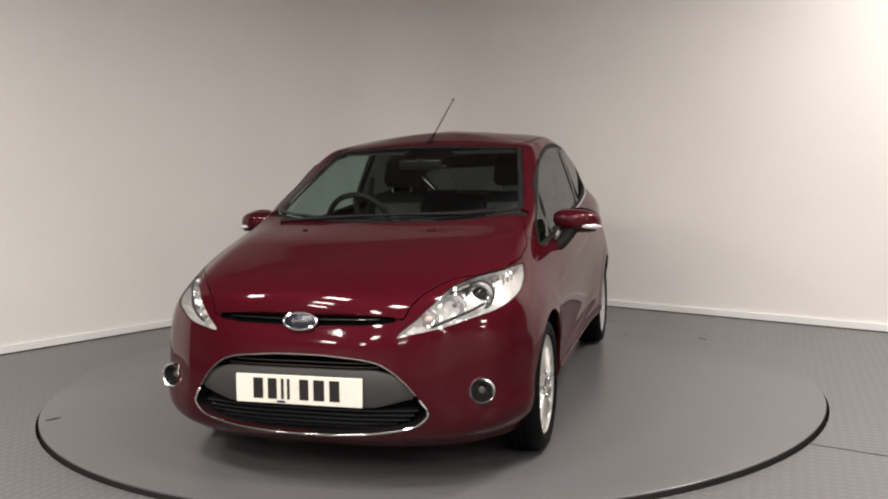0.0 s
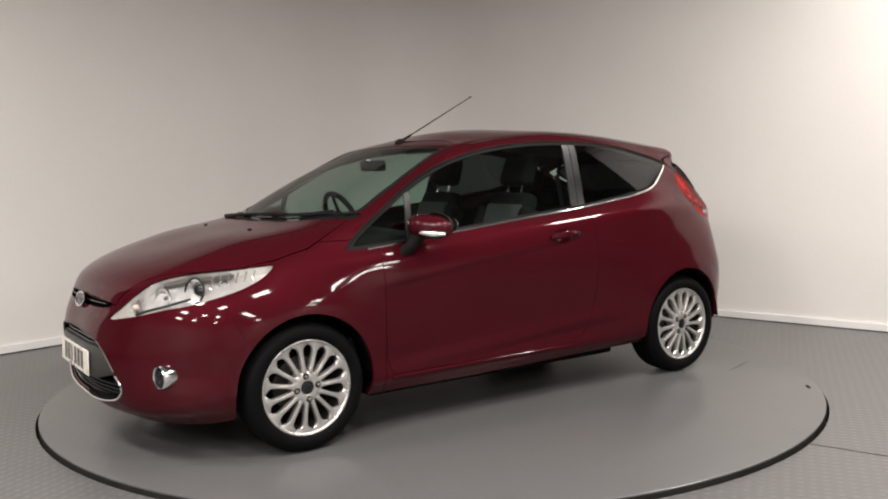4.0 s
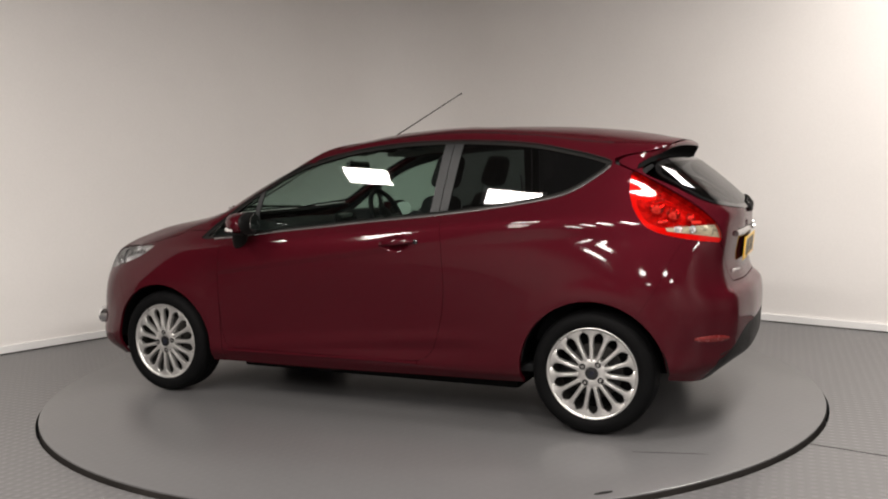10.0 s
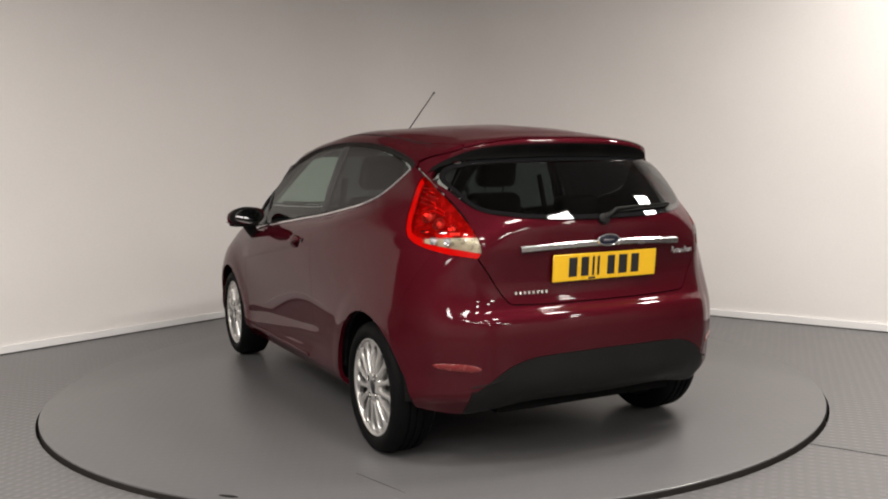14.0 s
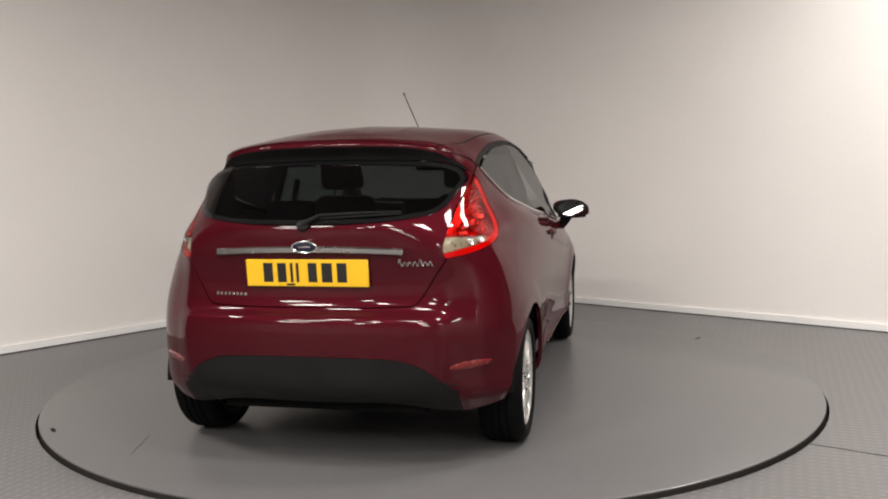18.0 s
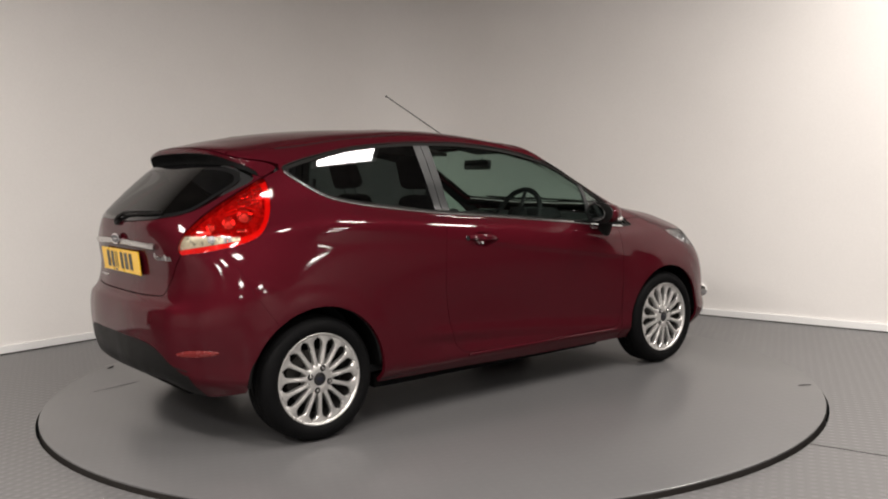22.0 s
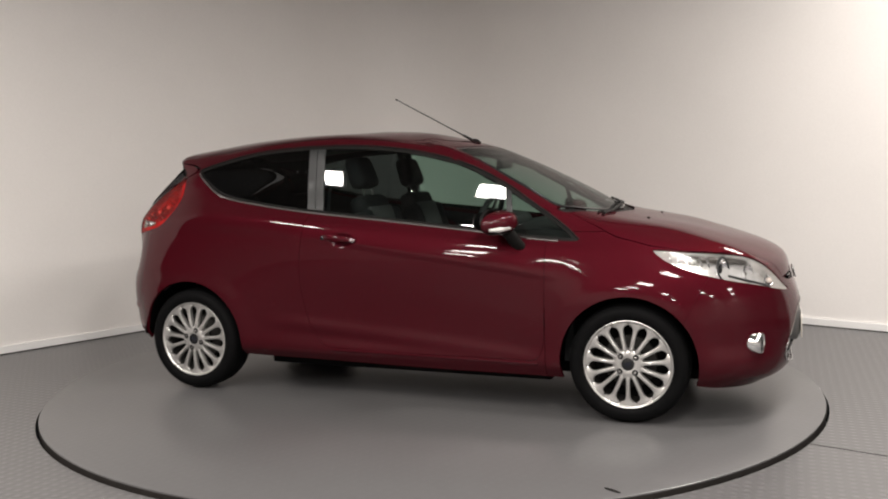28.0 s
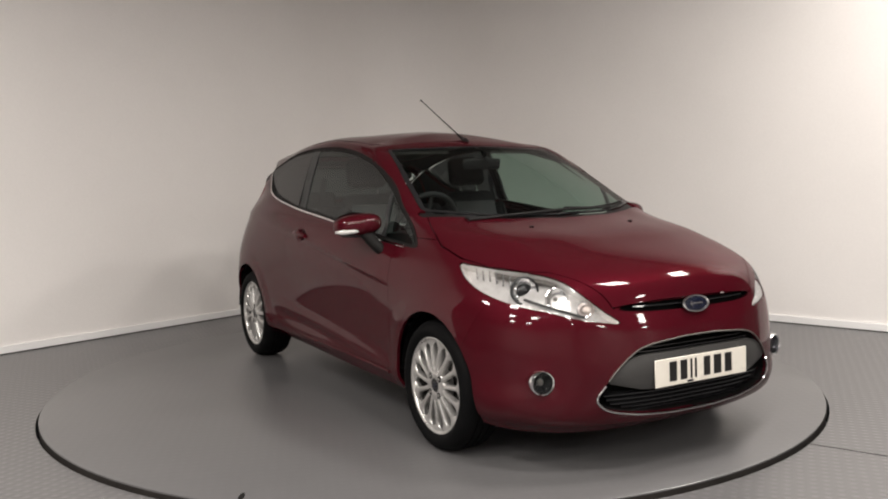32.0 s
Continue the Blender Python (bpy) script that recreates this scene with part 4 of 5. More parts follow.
# ---- head lamps ----
head_mid = interp([.60, .80, 1.05, 1.27, 1.45, 1.60], [.830, .780, .755, .725, .660, .620])
lamp_bodies = pair("headlamp", moved(head_lamp, -0.060), LAMP_WHITE, car, -0.052, "clear headlamp with silver reflectors")
for k, lamp in enumerate(lamp_bodies):
    s = 1 if k == 0 else -1
    q = head_lamp if s > 0 else mirrored(head_lamp)
    lens = sheet("lens", moved(q, -0.001), LENS, lamp, 0.004, "clear plastic lens")
    lens.visible_shadow = False
    aim = Vector((0.90, 0.40 * s, 0.16))
    for nm, p, r, back in (("projector_bowl", (1.668, .626 * s, .740), .054, .030), ("main_beam_bowl", (1.782, .552 * s, .712), .043, .026)):
        dish = lathe_bm([(.0, -back), (r * .4, -back * .92), (r * .72, -back * .55), (r * .93, -.004), (r, .0), (r, -.005), (r * .8, -back * .7), (0, -back - .006)], 36, "Z")
        bowl = part(nm, placed(dish, facing(p, aim)), REFLECTOR, lamp, "bright reflector bowl")
        if nm == "projector_bowl":
            part("projector_lens", placed(oval_bm(.030, .030, .006, .012, 28), facing(Vector(p) - aim.normalized() * .026, aim)), GLOSS_BLACK, bowl, "dark glass projector lens")
            part("projector_ring", placed(ring_bm(.035, .035, .004, 36), facing(Vector(p) - aim.normalized() * .018, aim)), CHROME, bowl)
        else:
            part("bulb", placed(oval_bm(.010, .010, .010, .006, 20), facing(Vector(p) - aim.normalized() * .026, aim)), STEEL, bowl)
    part("bowl_ring", placed(ring_bm(.044, .044, .003, 36), facing((1.782, .552 * s, .712), aim)), CHROME, lamp)
    part("bowl_ring", placed(ring_bm(.055, .055, .005, 36), facing((1.668, .626 * s, .740), aim)), GREY_PLASTIC, lamp, "dark ring round the projector")
    brow_piece, _ = cut(head_lamp, lambda v: np.maximum(np.maximum(-0.013 - head_sd(np.stack([v[:, 0] - v[:, 1], v[:, 2]], 1)), head_mid(v[:, 0] - v[:, 1]) - v[:, 2]), np.abs(v[:, 0] - v[:, 1] - 1.03) - .20))
    sheet("lamp_bezel", moved(brow_piece if s > 0 else mirrored(brow_piece), -0.030), STEEL, lamp, 0.02, "dark bezel along the upper edge of the lamp")
    for j in range(6):
        x, y = 1.60 - .035 * j, .655 + .011 * j
        rib = [skin_at("top", x + .012 * d, (y + .014 * d) * s, -.022 - .012 * abs(d))[0] for d in (-1, 0, 1, 2)]
        part("lamp_rib", tube_bm(rib, .004, 6), REFLECTOR, lamp)
    low = [skin_at("front", y * s, z, -.036)[0] for y, z in ((.50, .655), (.56, .675), (.62, .700), (.67, .730))]
    part("inner_trim", tube_bm(low, .006, 8), GREY_PLASTIC, lamp, "dark trim bar in the lamp")
    part("indicator_bulb", placed(oval_bm(.017, .013, .010, .010, 24), facing((1.868, .470 * s, .672), aim)), AMBER, lamp, "amber indicator bulb")
    part("indicator_bowl", placed(lathe_bm([(0, -.02), (.02, -.017), (.034, -.004), (.036, 0), (.036, -.004), (0, -.026)], 28, "Z"), facing((1.872, .478 * s, .674), aim)), REFLECTOR, lamp)
    brow = [skin_at("top", x, (y - .014) * s, -.042)[0] for x, y in ((1.86, .47), (1.78, .52), (1.66, .60), (1.52, .675), (1.42, .71))]
    part("inner_trim", tube_bm(brow, .008, 8), SATIN, lamp, "silver trim bar in the lamp")

# ---- tail lamps ----
def clear_zone(q):
    u, z = q[:, 0] + q[:, 1], q[:, 2]
    return np.maximum(np.maximum(u + 0.86, z - (0.970 - (u + 1.18) * 0.03)), (0.908 + (u + 1.20) * 0.10) - z)


def lamp_at(u, z, out, side):
    """Place and normal on the lens, by its distance round the corner and its height."""
    v, n, _ = tail_lamp
    k = int(np.argmin((v[:, 0] + v[:, 1] - u) ** 2 + (v[:, 2] - z) ** 2))
    p, d = Vector(v[k]) + Vector(n[k]) * out, Vector(n[k])
    return Vector((p.x, p.y * side, p.z)), Vector((d.x, d.y * side, d.z))


def rim_zone(q):
    u, z = q[:, 0] + q[:, 1], q[:, 2]
    return np.maximum(-0.030 - tail_sd(np.stack([u, z], 1)), z - (1.185 + (u + 0.80) * 0.66))


tail_clear, tail_red = cut(tail_lamp, clear_zone)
tail_rim = cut(tail_red, rim_zone)[0]
tail_bodies = pair("tail_lamp", moved(tail_lamp, -0.034), RED, car, -0.03, "red tail lamp with a clear reversing section")
for k, lamp in enumerate(tail_bodies):
    for nm, pc, mt, lb in (("red_lens", tail_red, RED_LENS, "red plastic lens"), ("clear_lens", tail_clear, LENS, "clear reversing light lens")):
        pc = pc if k == 0 else mirrored(pc)
        ob = sheet(nm, moved(pc, 0.002), mt, lamp, 0.005, lb)
        ob.visible_shadow = False
    s = 1 if k == 0 else -1
    silver = tail_clear if k == 0 else mirrored(tail_clear)
    sheet("reversing_reflector", moved(silver, -0.016), REVERSE, lamp, 0.01, "pale ribbed reflector")
    lit = tail_rim if k == 0 else mirrored(tail_rim)
    sheet("light_guide", moved(lit, -0.006), RED_GUIDE, lamp, 0.006, "smooth bright red outer band")
    for u, z, r, out in ((-.865, 1.045, .034, -.018), (-.955, 1.025, .030, -.018), (-1.04, 1.010, .020, -.018), (-.945, .955, .019, -.008), (-1.03, .945, .017, -.008)):
        p, n = lamp_at(u, z, out, s)
        bowl = part("lamp_bowl", placed(lathe_bm([(0, -.010), (r * .5, -.007), (r * .9, 0.004), (r, .005), (r, -.006), (0, -.014)], 28, "Z"), facing(p, n)), REFLECTOR, lamp, "silvered bowl behind the lens")
        part("bulb", placed(oval_bm(r * .34, r * .34, .012, .006, 16), facing(p - n * .006, n)), AMBER if z > 1.0 else LAMP_WHITE, bowl)
    for u, z in ((-.868, .987), (-1.075, .982)):
        p, n = lamp_at(u, z, -.012, s)
        part("lamp_cell", placed(box_bm((.046, .014, .006), (0, 0, 0), .002), facing(p, n)), SATIN if u > -1 else AMBER, lamp, "bright reflector cell")
    for z0, z1 in ((1.072, 1.104), (1.060, 1.088)):
        p0, n0 = lamp_at(-.80, z0, -.016, s)
        p1, n1 = lamp_at(-.885, z1 - .012, -.014, s)
        p2, n2 = lamp_at(-.97, z0 - .006, -.016, s)
        part("lamp_rib", tube_bm([p0, p1, p2], .0035, 8), RED_GUIDE, lamp)
    # rows of small prisms in the upper part of the lens
    dots = []
    for i in range(7):
        for j in range(4):
            u, z = -.795 - .019 * i - .009 * (j % 2), 1.165 - .019 * j - .004 * i
            if tail_sd(np.array([[u, z]]))[0] < -0.018:
                p, n = lamp_at(u, z, -.010, s)
                dots.append(placed(oval_bm(.0062, .0062, .004, .003, 8, 1), facing(p, n)))
    part("lamp_prisms", bm_join(*dots), REFLECTOR, lamp, "rows of small bright prisms")["kind"] = "stuff"

# ---- nose: grille, badge, plates, fog lamps ----
def strip_along(points, wide, deep, normals=None):
    """A flat strip through points: wide across, deep along the normals, with chamfered front edges."""
    bm = bmesh.new()
    rows = []
    pts = [Vector(p) for p in points]
    for i, p in enumerate(pts):
        d = (pts[min(i + 1, len(pts) - 1)] - pts[max(i - 1, 0)]).normalized()
        n = Vector(normals[i]).normalized()
        s = d.cross(n).normalized()
        w = wide[i] if isinstance(wide, (list, tuple)) else wide
        rows.append([bm.verts.new(p + s * a * w + n * b * deep) for a, b in ((-.5, -.5), (-.5, .2), (-.32, .5), (.32, .5), (.5, .2), (.5, -.5))])
    for a, b in zip(rows, rows[1:]):
        for i in range(6):
            bm.faces.new((a[i], a[(i + 1) % 6], b[(i + 1) % 6], b[i]))
    bm.faces.new(rows[0])
    bm.faces.new(rows[-1][::-1])
    return bm


def strip_on(view, coords, wide, deep, out=0.0):
    hits = [skin_at(view, a, b, out) for a, b in coords]
    return strip_along([h[0] for h in hits], wide, deep, [h[1] for h in hits])


grille = sheet("lower_grille", whole(moved(mouth_skin, -0.075)), UNDER, car, -0.075, "black lower grille")
for z in (.252, .272, .292, .312, .332):
    half = float(np.interp(z, [.25, .29, .33, .35], [.33, .44, .475, .47])) - 0.02
    part("grille_slat", strip_on("front", [(half * (-1 + k / 7), z) for k in range(15)], .008, .03, -.040), GLOSS_BLACK, grille)
for z in (.508, .524):
    half = float(np.interp(z, [.50, .53], [.33, .27]))
    part("grille_slat", strip_on("front", [(half * (-1 + k / 7), z) for k in range(15)], .007, .03, -.036), GLOSS_BLACK, grille)
bar_pts = [(-.44 + .88 * k / 20, .425) for k in range(21)]
bar_w = [.075 + .065 * min(1.0, (1 - abs(-1 + k / 10)) * 3.2) for k in range(21)]
part("grille_bar", strip_on("front", bar_pts, bar_w, .030, -.022), GREY_BAR, grille, "dark grey plate carrier bar")
lip = MOUTH[(MOUTH[:, 0] >= 0)]
low = sorted([(float(y), float(z)) for y, z in lip if z < .40], key=lambda q: (q[1] > .33, q[0] if q[1] <= .33 else -q[0] + 9))
chrome_line = [(-y, z) for y, z in low[::-1] if y > 0.001] + [(y, z) for y, z in low]
hits = [skin_at("front", y, z, .003) for y, z in chrome_line]
part("chrome_trim", tube_bm([h[0] for h in hits], .0045, 8), CHROME, grille, "bright chrome grille surround")
top = sorted([(float(y), float(z)) for y, z in lip if z >= .40], key=lambda q: (-q[1] if q[0] > .3 else -9 + q[0]))
top = [q for q in top if q[0] <= .3] + sorted([q for q in top if q[0] > .3], key=lambda q: -q[1])
top_line = [(-y, z) for y, z in top[::-1] if y > 0.001] + top
hits = [skin_at("front", y, z, .001) for y, z in top_line]
part("chrome_trim", tube_bm([h[0] for h in hits], .0032, 8), STEEL, grille, "thin satin grille surround")

slot = sheet("upper_grille", whole(moved(slot_skin, -0.03)), UNDER, car, -0.03, "black slot grille under the bonnet edge")
part("grille_slat", strip_on("front", [(-.31 + .62 * k / 14, .677 + .004 * abs(-1 + k / 7)) for k in range(15)], .007, .02, -.010), GLOSS_BLACK, slot)

p, n = skin_at("front", 0.0, .668, .006)
badge = part("badge", placed(oval_bm(.067, .031, .008, .004), facing(p, n)), BLUE, car, "dark blue oval badge with a chrome rim")
part("badge_rim", placed(ring_bm(.068, .032, .005), facing(p + n * .008, n)), CHROME, badge)
part("badge_mark", placed(bm_join(box_bm((.070, .005, .002), (0, 0, .012), .001), box_bm((.006, .020, .002), (-.026, 0, .0115), .001)), facing(p, n)), STEEL, badge)


def plate(name, material, m, parent, label):
    """Number plate with plain bars in place of its characters."""
    pl = part(name, placed(box_bm((.52, .111, .006), (0, 0, 0), .002, 1), m), material, parent, label)
    x = -.190
    for k in range(7):
        w = (.050, .046, .014, .014, .046, .054, .050)[k]
        step = (.011, .012, .011, .034, .011, .011, 0)[k]
        part("character_bar", placed(box_bm((w * .82, .079, .0012), (x + w / 2, .002, .0036), .0004, 1), m), INK, pl)
        x += w + step
    part("dealer_strip", placed(box_bm((.035, .008, .0012), (-.07, -.047, .0036), .0003, 1), m), BLUE, pl)
    return pl


plate("front_number_plate", PLATE_W, facing((2.031, 0, .4145), (1, 0, .03)), car, "white front number plate")
plate("rear_number_plate", PLATE_Y, facing((-1.856, 0, .831), (-1, 0, -.10)), tailgate, "yellow rear number plate")

for s in (1, -1):
    aim = Vector((.96, .20 * s, .02)).normalized()
    c = Vector((FOG[0] + .010, FOG[1] * s, FOG[2]))
    fog = part("fog_lamp", placed(lathe_bm([(0, -.046), (.024, -.042), (.036, -.026), (.041, -.004), (.043, -.004), (.043, -.05), (0, -.052)], 36, "Z"), facing(c, aim)), GLOSS_BLACK, car, "round fog lamp, dark inside a bright chrome shroud")
    part("chrome_shroud", placed(lathe_bm([(.041, -.006), (.042, .004), (.046, .008), (.050, .003), (.0515, -.02), (.050, -.06), (.044, -.10), (.041, -.10)], 36, "Z", closed=True), facing(c, aim)), CHROME, fog, "chrome fog lamp shroud")
    part("lens", placed(oval_bm(.040, .040, .002, .004, 32), facing(c - aim * .010, aim)), LENS, fog, "clear glass lens").visible_shadow = False
    part("bulb_shield", placed(oval_bm(.013, .013, .010, .004, 24), facing(c - aim * .032, aim)), STEEL, fog)
    # washer jets
    for y in (.30 * s,):
        p, n = skin_at("top", 1.275, y, 0.0)
        part("washer_jet", placed(box_bm((.020, .015, .009), (0, 0, .002), .003), facing(p, n)), PLASTIC, car)

# ---- mirrors ----
def mirror_house():
    bm = bmesh.new()
    bmesh.ops.create_uvsphere(bm, u_segments=36, v_segments=20, radius=1.0)
    for v in bm.verts:
        x, y, z = v.co
        sx = .086 if x > 0 else .040
        e = lambda a: math.copysign(abs(a) ** 0.78, a)
        v.co = Vector((.615 + e(x) * sx + .018 * (1 - abs(y)) - .03 * max(y, 0), .872 + e(y) * .118, .974 + e(z) * (.056 if z > 0 else .051) - .010 * y))
    return bm


def mirror_foot():
    pts = [(.715, .770, .838), (.705, .790, .852), (.690, .815, .880), (.670, .838, .915), (.652, .852, .950)]
    return tube_bm(pts, [.034, .040, .040, .042, .050], 14, flat=.7)


houses = both("door_mirror", mirror_house, PAINT, doors, "dark red door mirror housing")
both("mirror_foot", mirror_foot, RUBBER, houses, "black plastic mirror foot")
both("mirror_underside", lambda: placed(oval_bm(.092, .052, .016, .006, 36), facing((.630, .876, .936), (.12, 0, -1), (1, 0, 0))), PLASTIC, houses, "black plastic underside")
for k, (y, turn_in) in enumerate(((.876, -.36), (-.876, .24))):
    part("mirror_bezel", placed(oval_bm(.108, .060, .014, .004, 40), facing((.588, y, .976), (-1, turn_in * .4, 0))), PLASTIC, houses[k], "black plastic mirror bezel")
    part("mirror_glass", placed(oval_bm(.086, .046, .003, .0, 36), facing((.546, y, .978), (-1, turn_in, -.04))), MIRROR, houses[k], "silvered mirror glass")
both("indicator_lens", lambda: placed(tube_bm([(.705, .868, .956), (.688, .920, .950), (.657, .962, .944), (.612, .988, .942)], [.006, .012, .014, .007], 10), Matrix.Identity(4)), LAMP_WHITE, houses, "pale indicator lens")

# ---- doors: handles, belt strip ----
def handle_bm():
    pts, nor = [], []
    for k in range(13):
        t = k / 12
        x = -.172 - .190 * t
        z = .872 + .018 * t
        p, n = skin_at("side", x, z, .003 + .019 * math.sin(math.pi * min(1, max(0, t))) ** 0.6)
        pts.append(p), nor.append(n)
    return strip_along(pts, [.020 + .012 * math.sin(math.pi * k / 12) for k in range(13)], .014, nor)


handles = both("door_handle", handle_bm, PAINT, doors, "dark red door handle")
for k, handle in enumerate(handles):
    sheet("handle_recess", handle_cup if k == 0 else mirrored(handle_cup), PAINT, handle, 0.0, "dished recess behind the handle")
both("lock_cylinder", lambda: placed(oval_bm(.012, .012, .004, .002, 20), facing(*skin_at("side", -.372, .886, .001))), GLOSS_BLACK, handles)
belt = [(float(x), float(z)) for x, z in DLO]
k0 = min(range(len(belt)), key=lambda k: (belt[k][0] - .93) ** 2 + (belt[k][1] - .883) ** 2)
k1 = min(range(len(belt)), key=lambda k: (belt[k][0] + 1.286) ** 2 + (belt[k][1] - 1.245) ** 2)
belt_line = [belt[k % len(belt)] for k in range(k0, (k1 if k1 > k0 else k1 + len(belt)) + 1)]
both("belt_trim", lambda: strip_on("side", [(x, z - .002) for x, z in belt_line], .012, .009, .003), CHROME, None, "bright chrome trim strip under the side windows")
crown = [belt[k % len(belt)] for k in range(k1, k0 + len(belt) - 2)]
both("window_trim", lambda: strip_on("side", [(x, z + .003) for x, z in crown], .008, .006, .001), RUBBER, None, "dark trim over the side windows")
both("roof_rail_gutter", lambda: strip_on("top", [(x, float(roof_y(x))) for x in [.16 - .085 * k for k in range(18)]], .012, .008, -.003), RUBBER, None, "black roof gutter strip")
sill_line = [(.80 - .055 * k, .268 + .0004 * k) for k in range(22)]
both("sill_trim", lambda: strip_on("side", sill_line, .014, .010, .002), PAINT, None, "dark red sill moulding")

# ---- tail: chrome bar, badge, wiper, reflectors ----
rear_bar = part("tailgate_trim", strip_on("rear", [(-.395 + .79 * k / 24, .926 - .012 * abs(-1 + k / 12) ** 2) for k in range(25)], .027, .020, .006), SATIN, tailgate, "satin chrome handle strip")
p, n = skin_at("rear", 0.0, .938, .014)
badge = part("badge", placed(oval_bm(.051, .0215, .006, .003), facing(p, n)), BLUE, tailgate, "dark blue oval badge with a chrome rim")
part("badge_rim", placed(ring_bm(.052, .0225, .004), facing(p + n * .006, n)), CHROME, badge)
part("badge_mark", placed(box_bm((.052, .006, .0016), (0, 0, .0085), .0006), facing(p, n)), SATIN, badge)
# two small badges, drawn as plain strokes
wave = [skin_at("rear", -.375 - .132 * k / 40, .866 + .010 * math.sin(k * 1.05) + (.012 if k in (1, 2, 26, 27) else 0), .003)[0] for k in range(41)]
part("script_badge", tube_bm(wave, .0022, 6), CHROME, tailgate, "small chrome script badge")
bits = []
for k in range(8):
    p, n = skin_at("rear", .345 + .150 * (0.5 - (k + .5) / 8), .740, .002)
    bits.append(placed(box_bm((.0105, .013, .003), (0, 0, 0), .0008, 1), facing(p, n)))
part("letter_bars", bm_join(*bits), CHROME, tailgate, "row of small chrome letter bars")
w0, _ = skin_at("rear", 0.01, 1.022, .012)
w1, _ = skin_at("rear", -.06, 1.050, .020)
w2, _ = skin_at("rear", -.38, 1.062, .016)
wiper = part("rear_wiper", tube_bm([w0, w0.lerp(w1, .5) + Vector((-.008, 0, 0)), w1, w1.lerp(w2, .5) + Vector((-.004, 0, .002)), w2], [.014, .010, .0075, .006, .004], 10), RUBBER, tailgate, "black rear wiper")
part("wiper_blade", tube_bm([skin_at("rear", -.03 - .032 * k, 1.043 + .0015 * k, .008)[0] for k in range(12)], .0045, 8), RUBBER, wiper)
part("wiper_pivot", placed(oval_bm(.026, .022, .018, .006, 24), facing(*skin_at("rear", .01, 1.020, -.002))), PLASTIC, wiper)
for s in (1, -1):
    part("rear_reflector", strip_on("rear", [((.575 + .145 * k / 6) * s, .452 + .009 * k / 6) for k in range(7)], [.012, .026, .030, .030, .028, .024, .012], .008, .0), REFLEX, car, "red bumper reflector")
    part("lower_slot", strip_on("rear", [((.50 + .10 * k / 5) * s, .405 - .030 * k / 5) for k in range(6)], .006, .004, .0), RUBBER, car)
p, n = skin_at("rear", -.40, .60, 0.0)
part("towing_eye_cover", placed(oval_bm(.030, .030, .0012, .0008, 28), facing(p, n)), PAINT, car)

# ---- roof aerial, front wipers ----
a0, a1 = Vector((.205, 0, 1.412)), Vector((-.278, 0, 1.670))
aerial = part("aerial", tube_bm([a0 + (a1 - a0) * t for t in (0, .12, .125, .5, 1)], [.0085, .0065, .0036, .0032, .0026], 8), RUBBER, car, "black whip aerial")
part("aerial_foot", placed(oval_bm(.034, .018, .008, .012, 24), facing((.225, 0, 1.400), (0.25, 0, 1), (0, 1, 0))), PLASTIC, aerial)
part("aerial_tip", placed(oval_bm(.0055, .0055, .006, .004, 12), facing(a1, a1 - a0)), PLASTIC, aerial)
for pts, wide in (([(1.075, -.52), (1.095, -.30), (1.080, -.05), (1.055, .18)], .009), ([(1.06, .08), (1.055, .24), (1.02, .40), (.965, .53)], .009)):
    line = [skin_at("top", x, y, .010)[0] for x, y in pts]
    wp = part("front_wiper", tube_bm([line[0].lerp(line[1], t) for t in (0, .5)] + [line[1], line[1].lerp(line[2], .5), line[2], line[3]], [.010, .009, .008, .007, .006, .004], 8), PLASTIC, car, "black windscreen wiper")
    part("wiper_blade", tube_bm([skin_at("top", x - .025, y, .004)[0] for x, y in pts], .006, 8), RUBBER, wp)

# ---- cabin ----
lin, _ = cut(roof, lambda q: np.maximum(q[:, 0] - .22, -1.45 - q[:, 0]))
sheet("headlining", whole(moved(lin, -0.035)), LINING, car, 0.0, "pale grey headlining")
card, _ = cut(door, lambda q: .30 - q[:, 2])
sheet("door_card", moved(card, -0.055), TRIM, doors[0], 0.0, "black inner door trim")
sheet("door_card", mirrored(moved(card, -0.055)), TRIM, doors[1], 0.0, "black inner door trim")
rear_trim, _ = cut(body_side, lambda q: np.maximum(np.maximum(q[:, 0] - 1.05, -1.70 - q[:, 0]), .32 - q[:, 2]))
pair("side_trim", moved(rear_trim, -0.040), TRIM, car, 0.0, "dark inner side trim")
sheet("tailgate_trim_panel", whole(moved(gate, -0.05)), TRIM, tailgate, 0.0, "black tailgate lining")
pair("lamp_cover", moved(tail_lamp, -0.045), TRIM, car, 0.0, "black trim behind the tail lamp")
part("cabin_floor", bm_join(box_bm((2.2, 1.40, .04), (-.25, 0, .27), .01), box_bm((.05, 1.36, .52), (.93, 0, .52), .01), box_bm((.30, .22, .20), (.25, 0, .37), .04)), TRIM, car, "black cabin floor and tunnel")

# dashboard
sec = [(.98, .55), (1.02, .90), (.96, .955), (.80, .962), (.60, .952), (.50, .935), (.445, .90), (.44, .82), (.50, .70), (.58, .58)]
bm = bmesh.new()
rows = []
for k in range(13):
    y = -.70 + 1.40 * k / 12
    sag = .03 * (abs(y) / .7) ** 3
    rows.append([bm.verts.new((x - sag * 1.2, y, z - sag)) for x, z in sec])
for a, b in zip(rows, rows[1:]):
    for i in range(len(sec)):
        bm.faces.new((a[i], a[(i + 1) % len(sec)], b[(i + 1) % len(sec)], b[i]))
bm.faces.new(rows[0])
bm.faces.new(rows[-1][::-1])
dash = part("dashboard", bm, TRIM, car, "black moulded dashboard")
